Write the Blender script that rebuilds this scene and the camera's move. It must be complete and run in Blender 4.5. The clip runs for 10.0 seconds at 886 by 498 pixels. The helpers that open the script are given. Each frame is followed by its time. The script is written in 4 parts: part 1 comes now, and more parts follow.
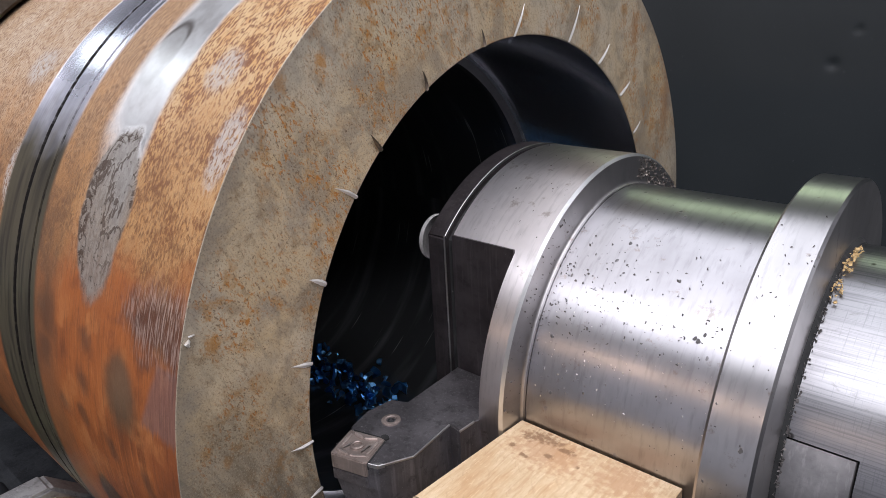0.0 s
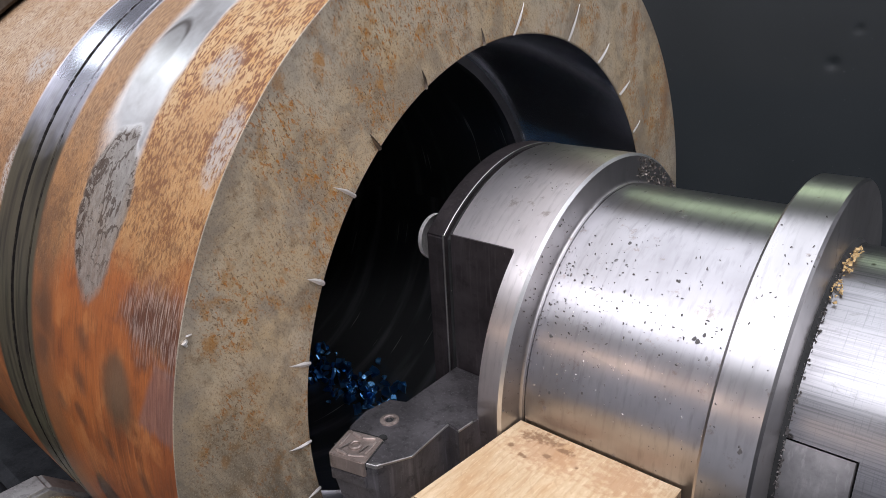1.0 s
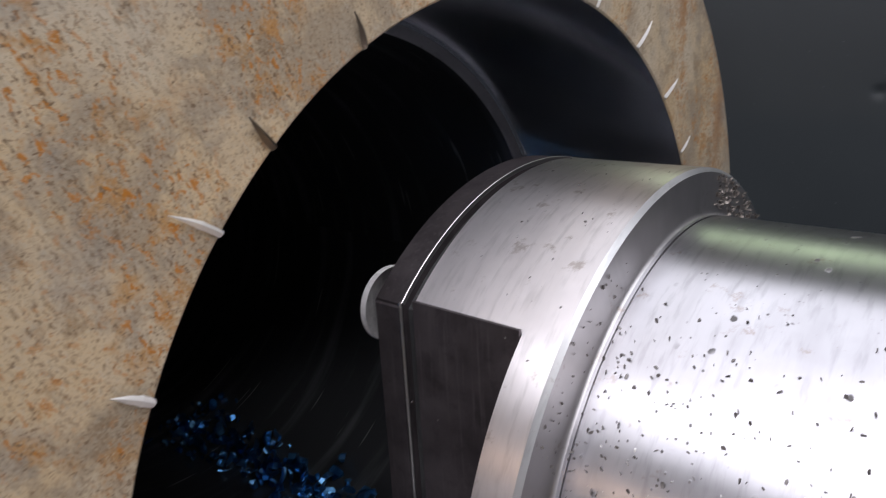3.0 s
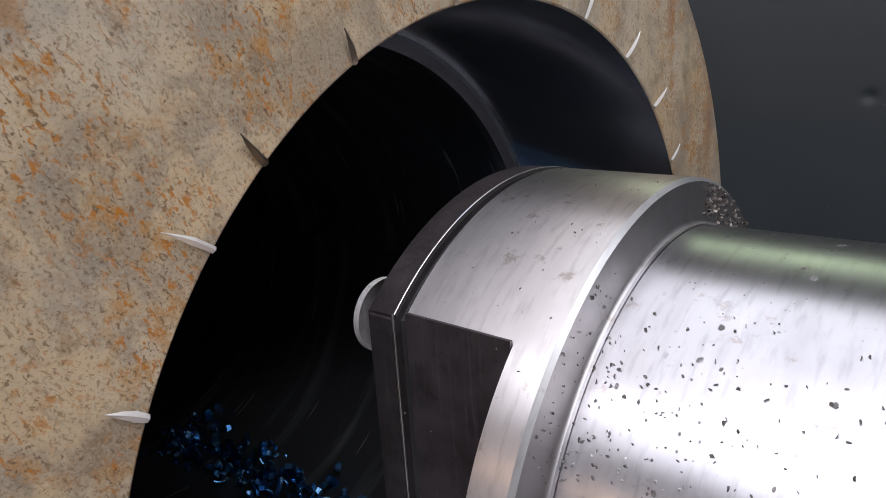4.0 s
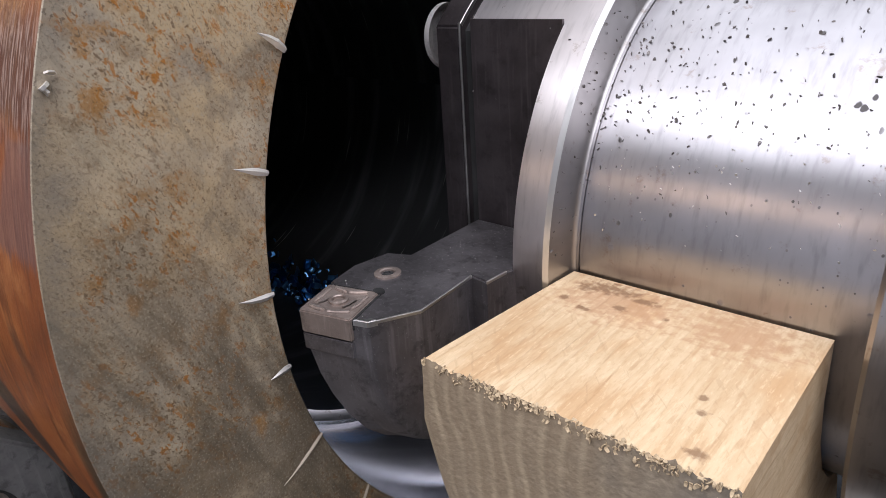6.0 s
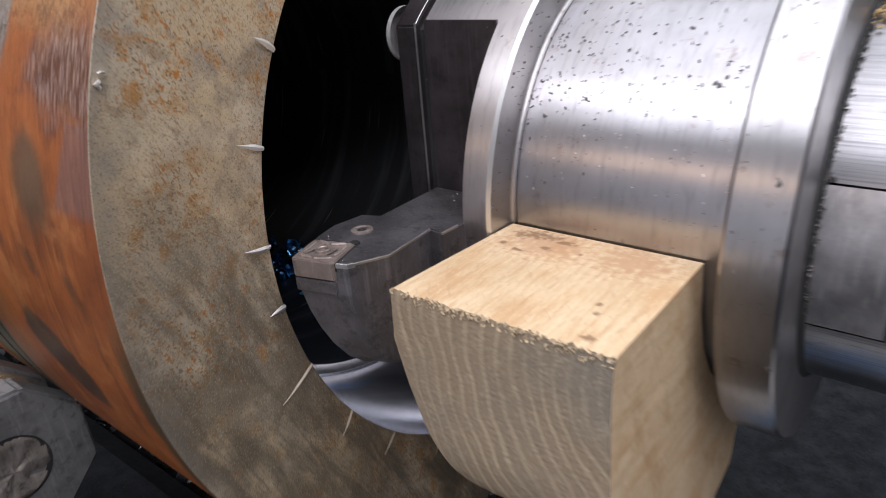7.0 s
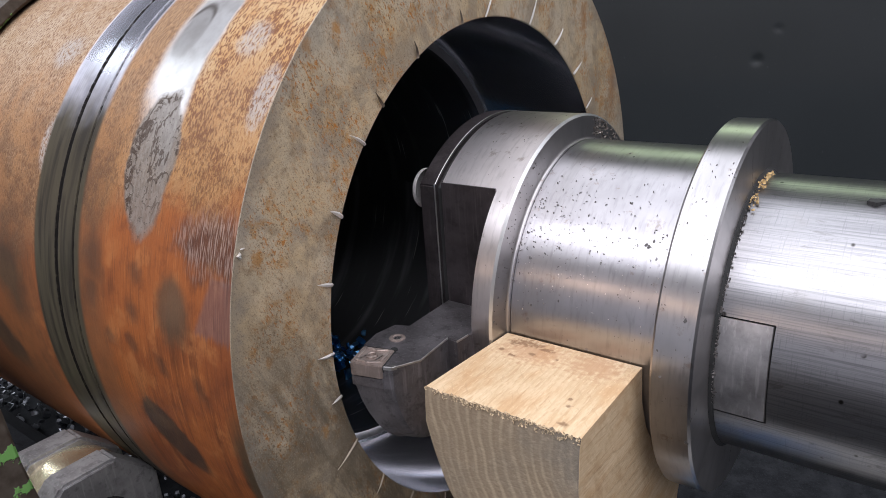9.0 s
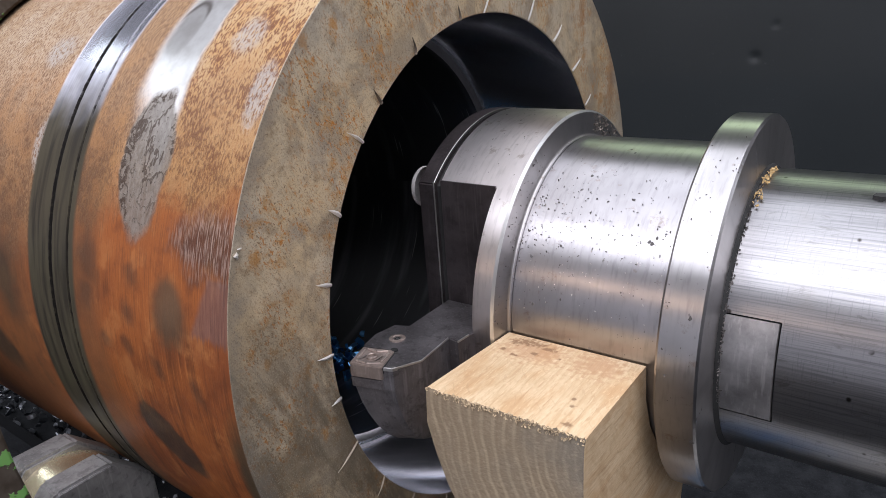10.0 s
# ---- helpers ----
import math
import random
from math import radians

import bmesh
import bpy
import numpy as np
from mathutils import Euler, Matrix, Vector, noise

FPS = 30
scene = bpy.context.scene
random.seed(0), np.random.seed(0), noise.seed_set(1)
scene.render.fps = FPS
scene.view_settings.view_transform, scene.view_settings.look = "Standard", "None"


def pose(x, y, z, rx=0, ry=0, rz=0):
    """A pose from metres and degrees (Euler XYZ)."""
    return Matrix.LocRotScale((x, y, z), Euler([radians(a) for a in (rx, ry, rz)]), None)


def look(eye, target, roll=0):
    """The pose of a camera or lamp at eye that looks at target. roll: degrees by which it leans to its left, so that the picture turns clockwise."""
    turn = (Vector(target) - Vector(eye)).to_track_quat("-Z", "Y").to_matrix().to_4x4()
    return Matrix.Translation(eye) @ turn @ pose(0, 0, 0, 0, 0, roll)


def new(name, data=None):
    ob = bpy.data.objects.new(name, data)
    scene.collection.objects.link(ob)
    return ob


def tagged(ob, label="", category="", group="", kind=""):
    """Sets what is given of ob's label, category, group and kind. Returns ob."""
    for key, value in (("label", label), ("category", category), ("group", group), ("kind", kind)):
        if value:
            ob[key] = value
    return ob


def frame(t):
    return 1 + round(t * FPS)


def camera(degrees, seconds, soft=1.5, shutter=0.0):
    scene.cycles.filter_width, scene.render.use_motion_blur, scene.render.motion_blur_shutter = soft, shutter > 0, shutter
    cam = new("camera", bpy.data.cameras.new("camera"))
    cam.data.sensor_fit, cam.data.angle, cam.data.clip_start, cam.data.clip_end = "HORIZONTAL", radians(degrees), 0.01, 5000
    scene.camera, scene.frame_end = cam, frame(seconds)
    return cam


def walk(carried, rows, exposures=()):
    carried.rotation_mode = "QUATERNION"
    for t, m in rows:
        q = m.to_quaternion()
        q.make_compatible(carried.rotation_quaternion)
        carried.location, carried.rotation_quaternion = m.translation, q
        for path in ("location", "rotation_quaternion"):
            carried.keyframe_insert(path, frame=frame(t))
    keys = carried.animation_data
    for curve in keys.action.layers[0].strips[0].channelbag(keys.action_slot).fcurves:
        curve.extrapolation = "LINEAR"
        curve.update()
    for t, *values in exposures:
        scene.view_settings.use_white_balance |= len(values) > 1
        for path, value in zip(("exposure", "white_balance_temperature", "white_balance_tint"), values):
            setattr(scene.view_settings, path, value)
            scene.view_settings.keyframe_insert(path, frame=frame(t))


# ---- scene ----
# Lengths below are in bore radii (U metres each); the lathe's axis runs along x at height AZ.
U, AZ = 0.15, 1.1
cam = camera(66.06, 10.0, soft=0.8, shutter=0.5)
ROWS = [
    (0.0, 0.1984, -0.2851, 1.2742, 68.931, 2.948, 40.745),
    (0.5, 0.1987, -0.2845, 1.2736, 68.854, 2.927, 40.746),
    (1.0, 0.1981, -0.2842, 1.2740, 68.854, 2.854, 40.754),
    (1.5, 0.1934, -0.2774, 1.2685, 68.746, 2.930, 41.048),
    (2.0, 0.1624, -0.2414, 1.2597, 69.726, 2.865, 40.781),
    (2.5, 0.1421, -0.2014, 1.2405, 70.804, 3.591, 44.155),
    (3.0, 0.1264, -0.1862, 1.2339, 73.188, 3.057, 40.708),
    (3.2, 0.1259, -0.1847, 1.2350, 73.597, 3.189, 39.734),
    (4.3, 0.1320, -0.1890, 1.2358, 74.007, 4.082, 40.782),
    (4.5, 0.1373, -0.1970, 1.2341, 74.315, 4.635, 41.231),
    (5.0, 0.1506, -0.2301, 1.2072, 69.702, 4.074, 41.636),
    (5.5, 0.1552, -0.2475, 1.1918, 67.291, 3.859, 40.877),
    (5.7, 0.1509, -0.2436, 1.1873, 66.902, 3.689, 40.975),
    (6.8, 0.1716, -0.2671, 1.1911, 66.552, 4.168, 38.688),
    (7.0, 0.1873, -0.2788, 1.1955, 65.785, 4.466, 38.162),
    (7.5, 0.2148, -0.3237, 1.2320, 65.196, 3.336, 36.256),
    (8.0, 0.2265, -0.3454, 1.2520, 67.497, 3.246, 36.701),
    (8.5, 0.2261, -0.3493, 1.2587, 69.632, 3.511, 36.542),
    (9.0, 0.2238, -0.3481, 1.2579, 70.326, 3.713, 36.364),
    (9.5, 0.2223, -0.3457, 1.2560, 70.409, 4.025, 36.379),
    (10.0, 0.2201, -0.3457, 1.2558, 70.317, 4.053, 35.982),
]
walk(cam, [(t, pose(x, y, z, rx, ry, rz)) for t, x, y, z, rx, ry, rz in ROWS], exposures=[(0.0, 0.13), (1.5, 0.13), (2.0, 0.2), (2.5, 0.25), (4.5, 0.28), (5.0, 0.24), (5.5, 0.2), (7.5, 0.2), (10.0, 0.17)])

# ---- light: workshop daylight and added unseen panels ----
world = bpy.data.worlds.new("world")
scene.world = world
world.use_nodes = True
world.node_tree.nodes["Background"].inputs[0].default_value = (0.75, 0.85, 1.0, 1)
world.node_tree.nodes["Background"].inputs[1].default_value = 0.15


def area(name, place, target, w, h, power, color):
    data = bpy.data.lights.new(name, "AREA")
    data.shape, data.size, data.size_y, data.energy, data.color = "RECTANGLE", w, h, power, color
    ob = new(name, data)
    ob.matrix_world = look(place, target)
    return ob


area("skylight_lamp", (0.5, -0.9, 3.38), (0.5, -0.9, 0.0), 5.2, 4.4, 156, (0.88, 0.90, 1.0))
# unseen panels added: first for track and bar highlights, second for the end face
area("added_panel_lamp", (-1.6, -1.7, 3.3), (-1.6, -1.7, 0.0), 2.4, 0.7, 24, (0.90, 0.91, 1.0))
area("added_panel_lamp", (1.2, -1.3, 2.95), (1.2, -1.3, 0.0), 2.2, 2.2, 34, (0.97, 0.93, 1.0))
# unseen lamp added at the west wall for the track's highlight
area("west_highlight_lamp", (-4.0, -0.28, 2.95), (0.0, -0.28, 1.4), 0.5, 0.8, 9, (0.84, 0.92, 1.0))
area("garden_window_lamp", (-1.1, 2.14, 2.5), (-1.1, 0.0, 2.2), 2.6, 0.35, 4.5, (0.72, 1.0, 0.52))
area("warm_tube_lamp", (-1.4, -3.4, 2.22), (-1.0, 0.0, 1.2), 2.6, 0.08, 6.0, (1.0, 0.66, 0.42))


# ---- materials ----
class Mat:
    """A procedural material on the principled shader; q is the place in bore radii from the axis."""

    def __init__(self, name, rough=0.5, metal=0.0, color=(0.5, 0.5, 0.5)):
        self.m = bpy.data.materials.new(name)
        self.m.use_nodes = True
        self.t = self.m.node_tree
        self.b = self.t.nodes["Principled BSDF"]
        self.set("Roughness", rough)
        self.set("Metallic", metal)
        self.set("Base Color", (*color, 1))
        g = self.t.nodes.new("ShaderNodeNewGeometry")
        a = self.t.nodes.new("ShaderNodeVectorMath")
        a.operation = "SUBTRACT"
        self.t.links.new(g.outputs["Position"], a.inputs[0])
        a.inputs[1].default_value = (0, 0, AZ)
        s = self.t.nodes.new("ShaderNodeVectorMath")
        s.operation = "SCALE"
        self.t.links.new(a.outputs[0], s.inputs[0])
        s.inputs["Scale"].default_value = 1 / U
        self.q = s.outputs[0]
        p = self.t.nodes.new("ShaderNodeSeparateXYZ")
        self.t.links.new(self.q, p.inputs[0])
        self.x, self.y, self.z = p.outputs
        self.phi = self.math("ARCTAN2", self.z, self.math("MULTIPLY", self.y, -1.0))

    def link(self, sock, v):
        if isinstance(v, bpy.types.NodeSocket):
            self.t.links.new(v, sock)
        elif isinstance(v, tuple) and len(v) == 3 and sock.type == "RGBA":
            sock.default_value = (*v, 1)
        else:
            sock.default_value = v

    def set(self, name, v):
        self.link(self.b.inputs[name], v)

    def math(self, op, a, b=0.0, clamp=False):
        n = self.t.nodes.new("ShaderNodeMath")
        n.operation, n.use_clamp = op, clamp
        self.link(n.inputs[0], a)
        self.link(n.inputs[1], b)
        return n.outputs[0]

    def add(self, a, b):
        return self.math("ADD", a, b)

    def mul(self, a, b, clamp=False):
        return self.math("MULTIPLY", a, b, clamp)

    def vec(self, x, y, z):
        n = self.t.nodes.new("ShaderNodeCombineXYZ")
        self.link(n.inputs[0], x), self.link(n.inputs[1], y), self.link(n.inputs[2], z)
        return n.outputs[0]

    def noise(self, vec, scale, detail=3.0, rough=0.55, distort=0.0):
        n = self.t.nodes.new("ShaderNodeTexNoise")
        self.link(n.inputs["Vector"], vec)
        n.inputs["Scale"].default_value, n.inputs["Detail"].default_value = scale, detail
        n.inputs["Roughness"].default_value, n.inputs["Distortion"].default_value = rough, distort
        return n.outputs[0]

    def cells(self, vec, scale, rand=1.0):
        n = self.t.nodes.new("ShaderNodeTexVoronoi")
        self.link(n.inputs["Vector"], vec)
        n.inputs["Scale"].default_value, n.inputs["Randomness"].default_value = scale, rand
        return n.outputs["Distance"], n.outputs["Color"]

    def step(self, v, lo, hi):
        n = self.t.nodes.new("ShaderNodeMapRange")
        n.interpolation_type = "SMOOTHSTEP"
        self.link(n.inputs[0], v)
        n.inputs[1].default_value, n.inputs[2].default_value = (lo, hi) if lo < hi else (hi, lo)
        n.inputs[3].default_value, n.inputs[4].default_value = (0, 1) if lo < hi else (1, 0)
        return n.outputs[0]

    def mix(self, f, a, b):
        n = self.t.nodes.new("ShaderNodeMix")
        n.data_type = "RGBA"
        self.link(n.inputs[0], f), self.link(n.inputs[6], a), self.link(n.inputs[7], b)
        return n.outputs[2]

    def lerp(self, f, a, b):
        n = self.t.nodes.new("ShaderNodeMix")
        self.link(n.inputs[0], f), self.link(n.inputs[2], a), self.link(n.inputs[3], b)
        return n.outputs[0]

    def bump(self, height, dist, strength=1.0, normal=None):
        n = self.t.nodes.new("ShaderNodeBump")
        n.inputs["Strength"].default_value, n.inputs["Distance"].default_value = strength, dist
        self.link(n.inputs["Height"], height)
        if normal is not None:
            self.t.links.new(normal, n.inputs["Normal"])
        self.set("Normal", n.outputs[0])
        return n.outputs[0]

    def turned(self, amount):
        """Lathe marks run round the axis: gloss spreads along it."""
        self.set("Anisotropic", amount)
        self.set("Tangent", self.vec(1.0, 0.0, 0.0))

    def spot(self, xc, deg, rx, rdeg, ragged=0.35, soft=0.25, scale=9.0, lean=0.0):
        """A ragged blot on the drum, by its place along the axis and its angle above the front."""
        dx = self.add(self.x, -xc)
        if lean:
            dx = self.add(dx, self.mul(self.add(self.phi, -radians(deg)), lean))
        dx = self.mul(dx, 1 / rx)
        dp = self.mul(self.add(self.phi, -radians(deg)), 1 / radians(rdeg))
        d = self.math("SQRT", self.add(self.mul(dx, dx), self.mul(dp, dp)))
        d = self.add(d, self.mul(self.add(self.noise(self.q, scale), -0.5), ragged * 2))
        return self.step(d, 1.0 + soft, 1.0 - soft)


def union(m, masks):
    out = masks[0]
    for k in masks[1:]:
        out = m.math("MAXIMUM", out, k)
    return out


def steel(name, base, rough, lines=260.0, line_depth=0.00002, pits=0.5, pit_scale=26.0, turned=0.75):
    """Turned bright steel with fine lathe lines, dull clouds, black specks and a few glints."""
    m = Mat(name, rough, 1.0, base)
    m.turned(turned)
    turn = m.noise(m.vec(m.mul(m.x, lines), m.mul(m.phi, 1.5), 0.0), 1.0, 2.0)
    wide = m.noise(m.vec(m.mul(m.x, 24.0), m.mul(m.phi, 1.2), 3.0), 1.0, 3.0)
    drips = m.noise(m.vec(m.mul(m.x, 70.0), m.mul(m.phi, 7.0), 9.0), 1.0, 3.0)
    cloud = m.noise(m.q, 5.0, 4.0)
    skin = m.vec(m.x, m.mul(m.phi, 0.42), 0.0)
    warp = m.add(m.mul(m.noise(m.q, 60.0, 2.0), 0.3), -0.15)
    d, c = m.cells(skin, pit_scale)
    d2, c2 = m.cells(skin, pit_scale * 2.2)
    lump = m.step(m.noise(m.q, 3.3, 2.0), 0.45, 0.66)
    pick = m.step(m.noise(m.q, 9.0, 1.0), 0.50, 0.60)
    p1 = m.mul(m.step(m.add(d, warp), 0.30 * pits, 0.18 * pits), pick)
    p2 = m.mul(m.step(m.add(d2, warp), 0.26 * pits, 0.12 * pits), lump)
    dots = m.math("MAXIMUM", p1, p2)
    brown = m.mul(m.step(m.noise(m.q, 18.0, 5.0, 0.7), 0.60, 0.70), 0.5)
    col = m.mix(m.step(cloud, 0.3, 0.75), base, tuple(v * 0.78 for v in base))
    col = m.mix(m.mul(m.step(wide, 0.45, 0.8), 0.4), col, tuple(v * 0.7 for v in base))
    col = m.mix(m.mul(m.step(drips, 0.48, 0.76), 0.5), col, tuple(v * 0.55 for v in base))
    col = m.mix(brown, col, (0.24, 0.18, 0.14))
    col = m.mix(m.mul(dots, 0.9), col, (0.05, 0.045, 0.042))
    m.set("Base Color", col)
    m.set("Metallic", m.lerp(dots, 1.0, 0.2))
    r = m.add(m.mul(turn, 0.10), m.add(rough - 0.10, m.mul(cloud, 0.12)))
    m.set("Roughness", m.lerp(dots, r, 0.6))
    m.bump(m.add(turn, m.mul(dots, 3.0)), line_depth, 0.8)
    return m.m


bar_steel = steel("turned_bright_steel", (0.465, 0.45, 0.465), 0.32)
head_steel = steel("turned_grey_steel", (0.74, 0.70, 0.705), 0.34, pits=0.28)
step_steel = steel("faced_grey_steel", (0.50, 0.48, 0.475), 0.38, pits=0.4, turned=0.0)
flange_steel = steel("turned_flange_steel", (0.485, 0.47, 0.475), 0.30, pits=0.34, pit_scale=18.0)


def make_shank():
    """Rear shank: bright, with long scratches both along and round it."""
    m = Mat("scratched_shank_steel", 0.3, 1.0)
    score = m.noise(m.vec(m.mul(m.x, 6.0), m.mul(m.phi, 190.0), 2.0), 1.0, 2.0)
    tally = m.noise(m.vec(m.mul(m.x, 260.0), m.mul(m.phi, 5.0), 7.0), 1.0, 2.0)
    along = m.noise(m.vec(m.mul(m.x, 2.5), m.mul(m.phi, 60.0), 0.0), 1.0, 3.0)
    round_ = m.noise(m.vec(m.mul(m.x, 90.0), m.mul(m.phi, 2.0), 5.0), 1.0, 3.0)
    cloud = m.noise(m.q, 4.0, 4.0)
    d, c = m.cells(m.vec(m.x, m.mul(m.phi, 0.4), 0.0), 17.0)
    dots = m.mul(m.step(d, 0.16, 0.08), m.step(m.noise(m.q, 7.0, 1.0), 0.5, 0.58))
    col = m.mix(m.step(along, 0.42, 0.75), (0.37, 0.365, 0.375), (0.23, 0.23, 0.24))
    col = m.mix(m.mul(m.step(round_, 0.52, 0.7), 0.28), col, (0.33, 0.33, 0.33))
    col = m.mix(m.mul(m.step(score, 0.56, 0.70), 0.55), col, (0.20, 0.20, 0.21))
    col = m.mix(m.mul(m.step(tally, 0.58, 0.70), 0.45), col, (0.22, 0.22, 0.23))
    smudge = m.noise(m.vec(m.mul(m.x, 7.0), m.mul(m.phi, 11.0), 1.0), 1.0, 5.0, 0.7, 0.6)
    col = m.mix(m.mul(m.step(smudge, 0.56, 0.68), 0.6), col, (0.19, 0.185, 0.18))
    col = m.mix(m.mul(m.step(cloud, 0.58, 0.75), 0.5), col, (0.30, 0.28, 0.26))
    col = m.mix(dots, col, (0.05, 0.045, 0.04))
    m.set("Base Color", col)
    m.set("Roughness", m.add(0.2, m.add(m.mul(along, 0.16), m.mul(round_, 0.14))))
    m.turned(0.7)
    m.bump(m.add(along, round_), 0.00003, 0.8)
    return m.m


shank_steel = make_shank()


def make_dark(name, base, rough, metal=0.85, grain=30.0, dust=0.0, blotch=0.55):
    """Blackened tool steel, scuffed, with brushed marks and fine bright dust."""
    m = Mat(name, rough, metal, base)
    cloud = m.noise(m.q, 7.0, 5.0, 0.65)
    brush = m.noise(m.vec(m.mul(m.x, 90.0), m.mul(m.y, 90.0), m.mul(m.z, 6.0)), 1.0, 3.0)
    fine = m.noise(m.q, grain * 8, 2.0)
    col = m.mix(m.step(cloud, 0.3, 0.75), base, tuple(v * 1.7 + 0.01 for v in base))
    col = m.mix(m.mul(m.step(brush, 0.52, 0.72), 0.5), col, tuple(v * 2.0 + 0.02 for v in base))
    col = m.mix(m.mul(m.step(m.noise(m.q, 26.0, 5.0, 0.7), 0.5, 0.68), blotch), col, tuple(v * 0.45 for v in base))
    col = m.mix(m.mul(m.step(fine, 0.66, 0.72), dust), col, (0.6, 0.6, 0.6))
    m.set("Base Color", col)
    m.set("Roughness", m.add(rough - 0.1, m.mul(cloud, 0.25)))
    m.bump(m.add(fine, m.mul(cloud, 2.0)), 0.00004, 0.7)
    return m.m


flat_steel = make_dark("dark_milled_flat", (0.088, 0.075, 0.078), 0.42, blotch=0.3)
tool_steel = make_dark("black_oxide_holder", (0.19, 0.178, 0.186), 0.38, dust=0.3)
carbide = make_dark("worn_carbide", (0.27, 0.22, 0.195), 0.42, 0.6, dust=0.2)
gap_black = make_dark("gap_grime", (0.01, 0.01, 0.01), 0.7, 0.0)
nut_steel = make_dark("forged_nut_steel", (0.25, 0.245, 0.245), 0.34, 0.7, blotch=0.5)
pale_edge = steel("worn_bright_edge", (0.80, 0.79, 0.78), 0.35, pits=0.1, turned=0.0)
bed_dark = make_dark("oily_bed_iron", (0.010, 0.011, 0.013), 0.6, 0.0)


bed_dark.node_tree.nodes["Principled BSDF"].inputs["Specular IOR Level"].default_value = 0.15


def make_drum():
    """Rusty drum: tan speckled rust above, orange below, a polished ring, a machined track and blots."""
    m = Mat("rusty_drum_steel", 0.5)
    m.turned(0.7)
    big = m.noise(m.q, 2.6, 4.0, 0.6)
    mid = m.noise(m.q, 9.0, 5.0, 0.6)
    dash = m.noise(m.vec(m.mul(m.x, 112.0), m.mul(m.phi, 80.0), 0.0), 1.0, 4.0, 0.6, 0.6)
    fleck = m.noise(m.vec(m.mul(m.add(m.x, m.mul(m.phi, 0.12)), 132.0), m.mul(m.phi, 66.0), 4.0), 1.0, 4.0, 0.58, 0.3)
    dash2 = m.noise(m.vec(m.mul(m.x, 34.0), m.mul(m.phi, 16.0), 5.0), 1.0, 4.0, 0.65, 0.8)
    fine = m.noise(m.q, 120.0, 2.0)
    strands = m.noise(m.vec(m.mul(m.x, 30.0), m.mul(m.phi, 3.2), 2.0), 1.0, 4.0, 0.6, 0.4)
    hair = m.noise(m.vec(m.mul(m.x, 150.0), m.mul(m.phi, 9.0), 6.0), 1.0, 3.0, 0.6)
    # upper, speckled tan
    up = m.mix(m.step(mid, 0.3, 0.7), (0.40, 0.30, 0.205), (0.31, 0.195, 0.105))
    up = m.mix(m.mul(m.step(m.add(m.mul(fleck, 0.5), m.mul(dash, 0.5)), 0.50, 0.56), 0.9), up, (0.15, 0.07, 0.032))
    up = m.mix(m.mul(m.step(dash, 0.44, 0.36), 0.5), up, (0.50, 0.43, 0.35))
    # darker brown strip between track and polished ring
    strip = m.mul(m.step(m.x, -0.88, -0.85), m.step(m.x, -0.60, -0.66))
    up = m.mix(m.mul(strip, 0.85), up, m.mix(m.step(fleck, 0.42, 0.58), (0.31, 0.185, 0.09), (0.17, 0.085, 0.038)))
    # golden ring with brown flecks beside the end face
    ring = m.mix(m.step(mid, 0.35, 0.65), (0.47, 0.325, 0.17), (0.43, 0.235, 0.085))
    ring = m.mix(m.mul(m.step(dash2, 0.50, 0.66), 0.5), ring, (0.36, 0.17, 0.06))
    clump = m.add(m.add(m.mul(fleck, 0.55), m.mul(dash, 0.30)), m.mul(mid, 0.25))
    ring = m.mix(m.mul(m.step(clump, 0.535, 0.58), 0.95), ring, (0.15, 0.055, 0.02))
    ring = m.mix(m.mul(m.step(big, 0.54, 0.68), 0.4), ring, (0.34, 0.12, 0.04))
    up = m.mix(m.step(m.add(m.x, m.mul(m.add(mid, -0.5), 0.12)), -0.42, -0.36), up, ring)
    # rust deepens towards the front
    deep = m.step(m.add(m.phi, m.add(m.mul(m.add(big, -0.5), 0.5), m.mul(m.add(mid, -0.5), 0.45))), 0.84, 0.48)
    up = m.mix(m.mul(deep, 0.78), up, m.mix(m.step(m.add(m.mul(dash, 0.5), m.mul(mid, 0.5)), 0.42, 0.58), (0.345, 0.175, 0.066), (0.16, 0.077, 0.036)))
    # lower, smooth orange with dark strands
    low = m.mix(m.step(big, 0.35, 0.7), (0.285, 0.088, 0.026), (0.19, 0.056, 0.021))
    low = m.mix(m.mul(m.mul(m.step(strands, 0.50, 0.66), m.step(big, 0.38, 0.6)), 0.75), low, (0.095, 0.034, 0.016))
    low = m.mix(m.mul(m.step(mid, 0.52, 0.68), 0.5), low, (0.40, 0.16, 0.055))
    low = m.mix(m.mul(m.step(mid, 0.47, 0.32), 0.55), low, (0.135, 0.042, 0.018))
    low = m.mix(m.mul(m.step(hair, 0.52, 0.66), 0.5), low, (0.115, 0.042, 0.02))
    low = m.mix(m.mul(m.step(hair, 0.44, 0.32), 0.4), low, (0.42, 0.155, 0.05))
    edge = m.add(m.phi, m.add(m.mul(m.add(big, -0.5), 0.45), m.mul(m.add(mid, -0.5), 0.25)))
    low_f = m.step(m.add(edge, m.mul(m.x, -0.10)), 0.52, 0.32)
    col = m.mix(low_f, up, low)
    rear = m.mul(m.step(m.add(m.x, m.mul(m.add(mid, -0.5), 0.2)), -1.08, -1.24), m.step(m.add(m.phi, m.mul(m.add(big, -0.5), 0.6)), 0.74, 0.40))
    rear = m.math("MAXIMUM", rear, m.mul(m.mul(m.step(m.x, -0.86, -0.84), m.step(m.add(m.x, m.mul(m.add(mid, -0.5), 0.15)), -0.62, -0.74)), m.step(m.phi, 0.70, 0.42)))
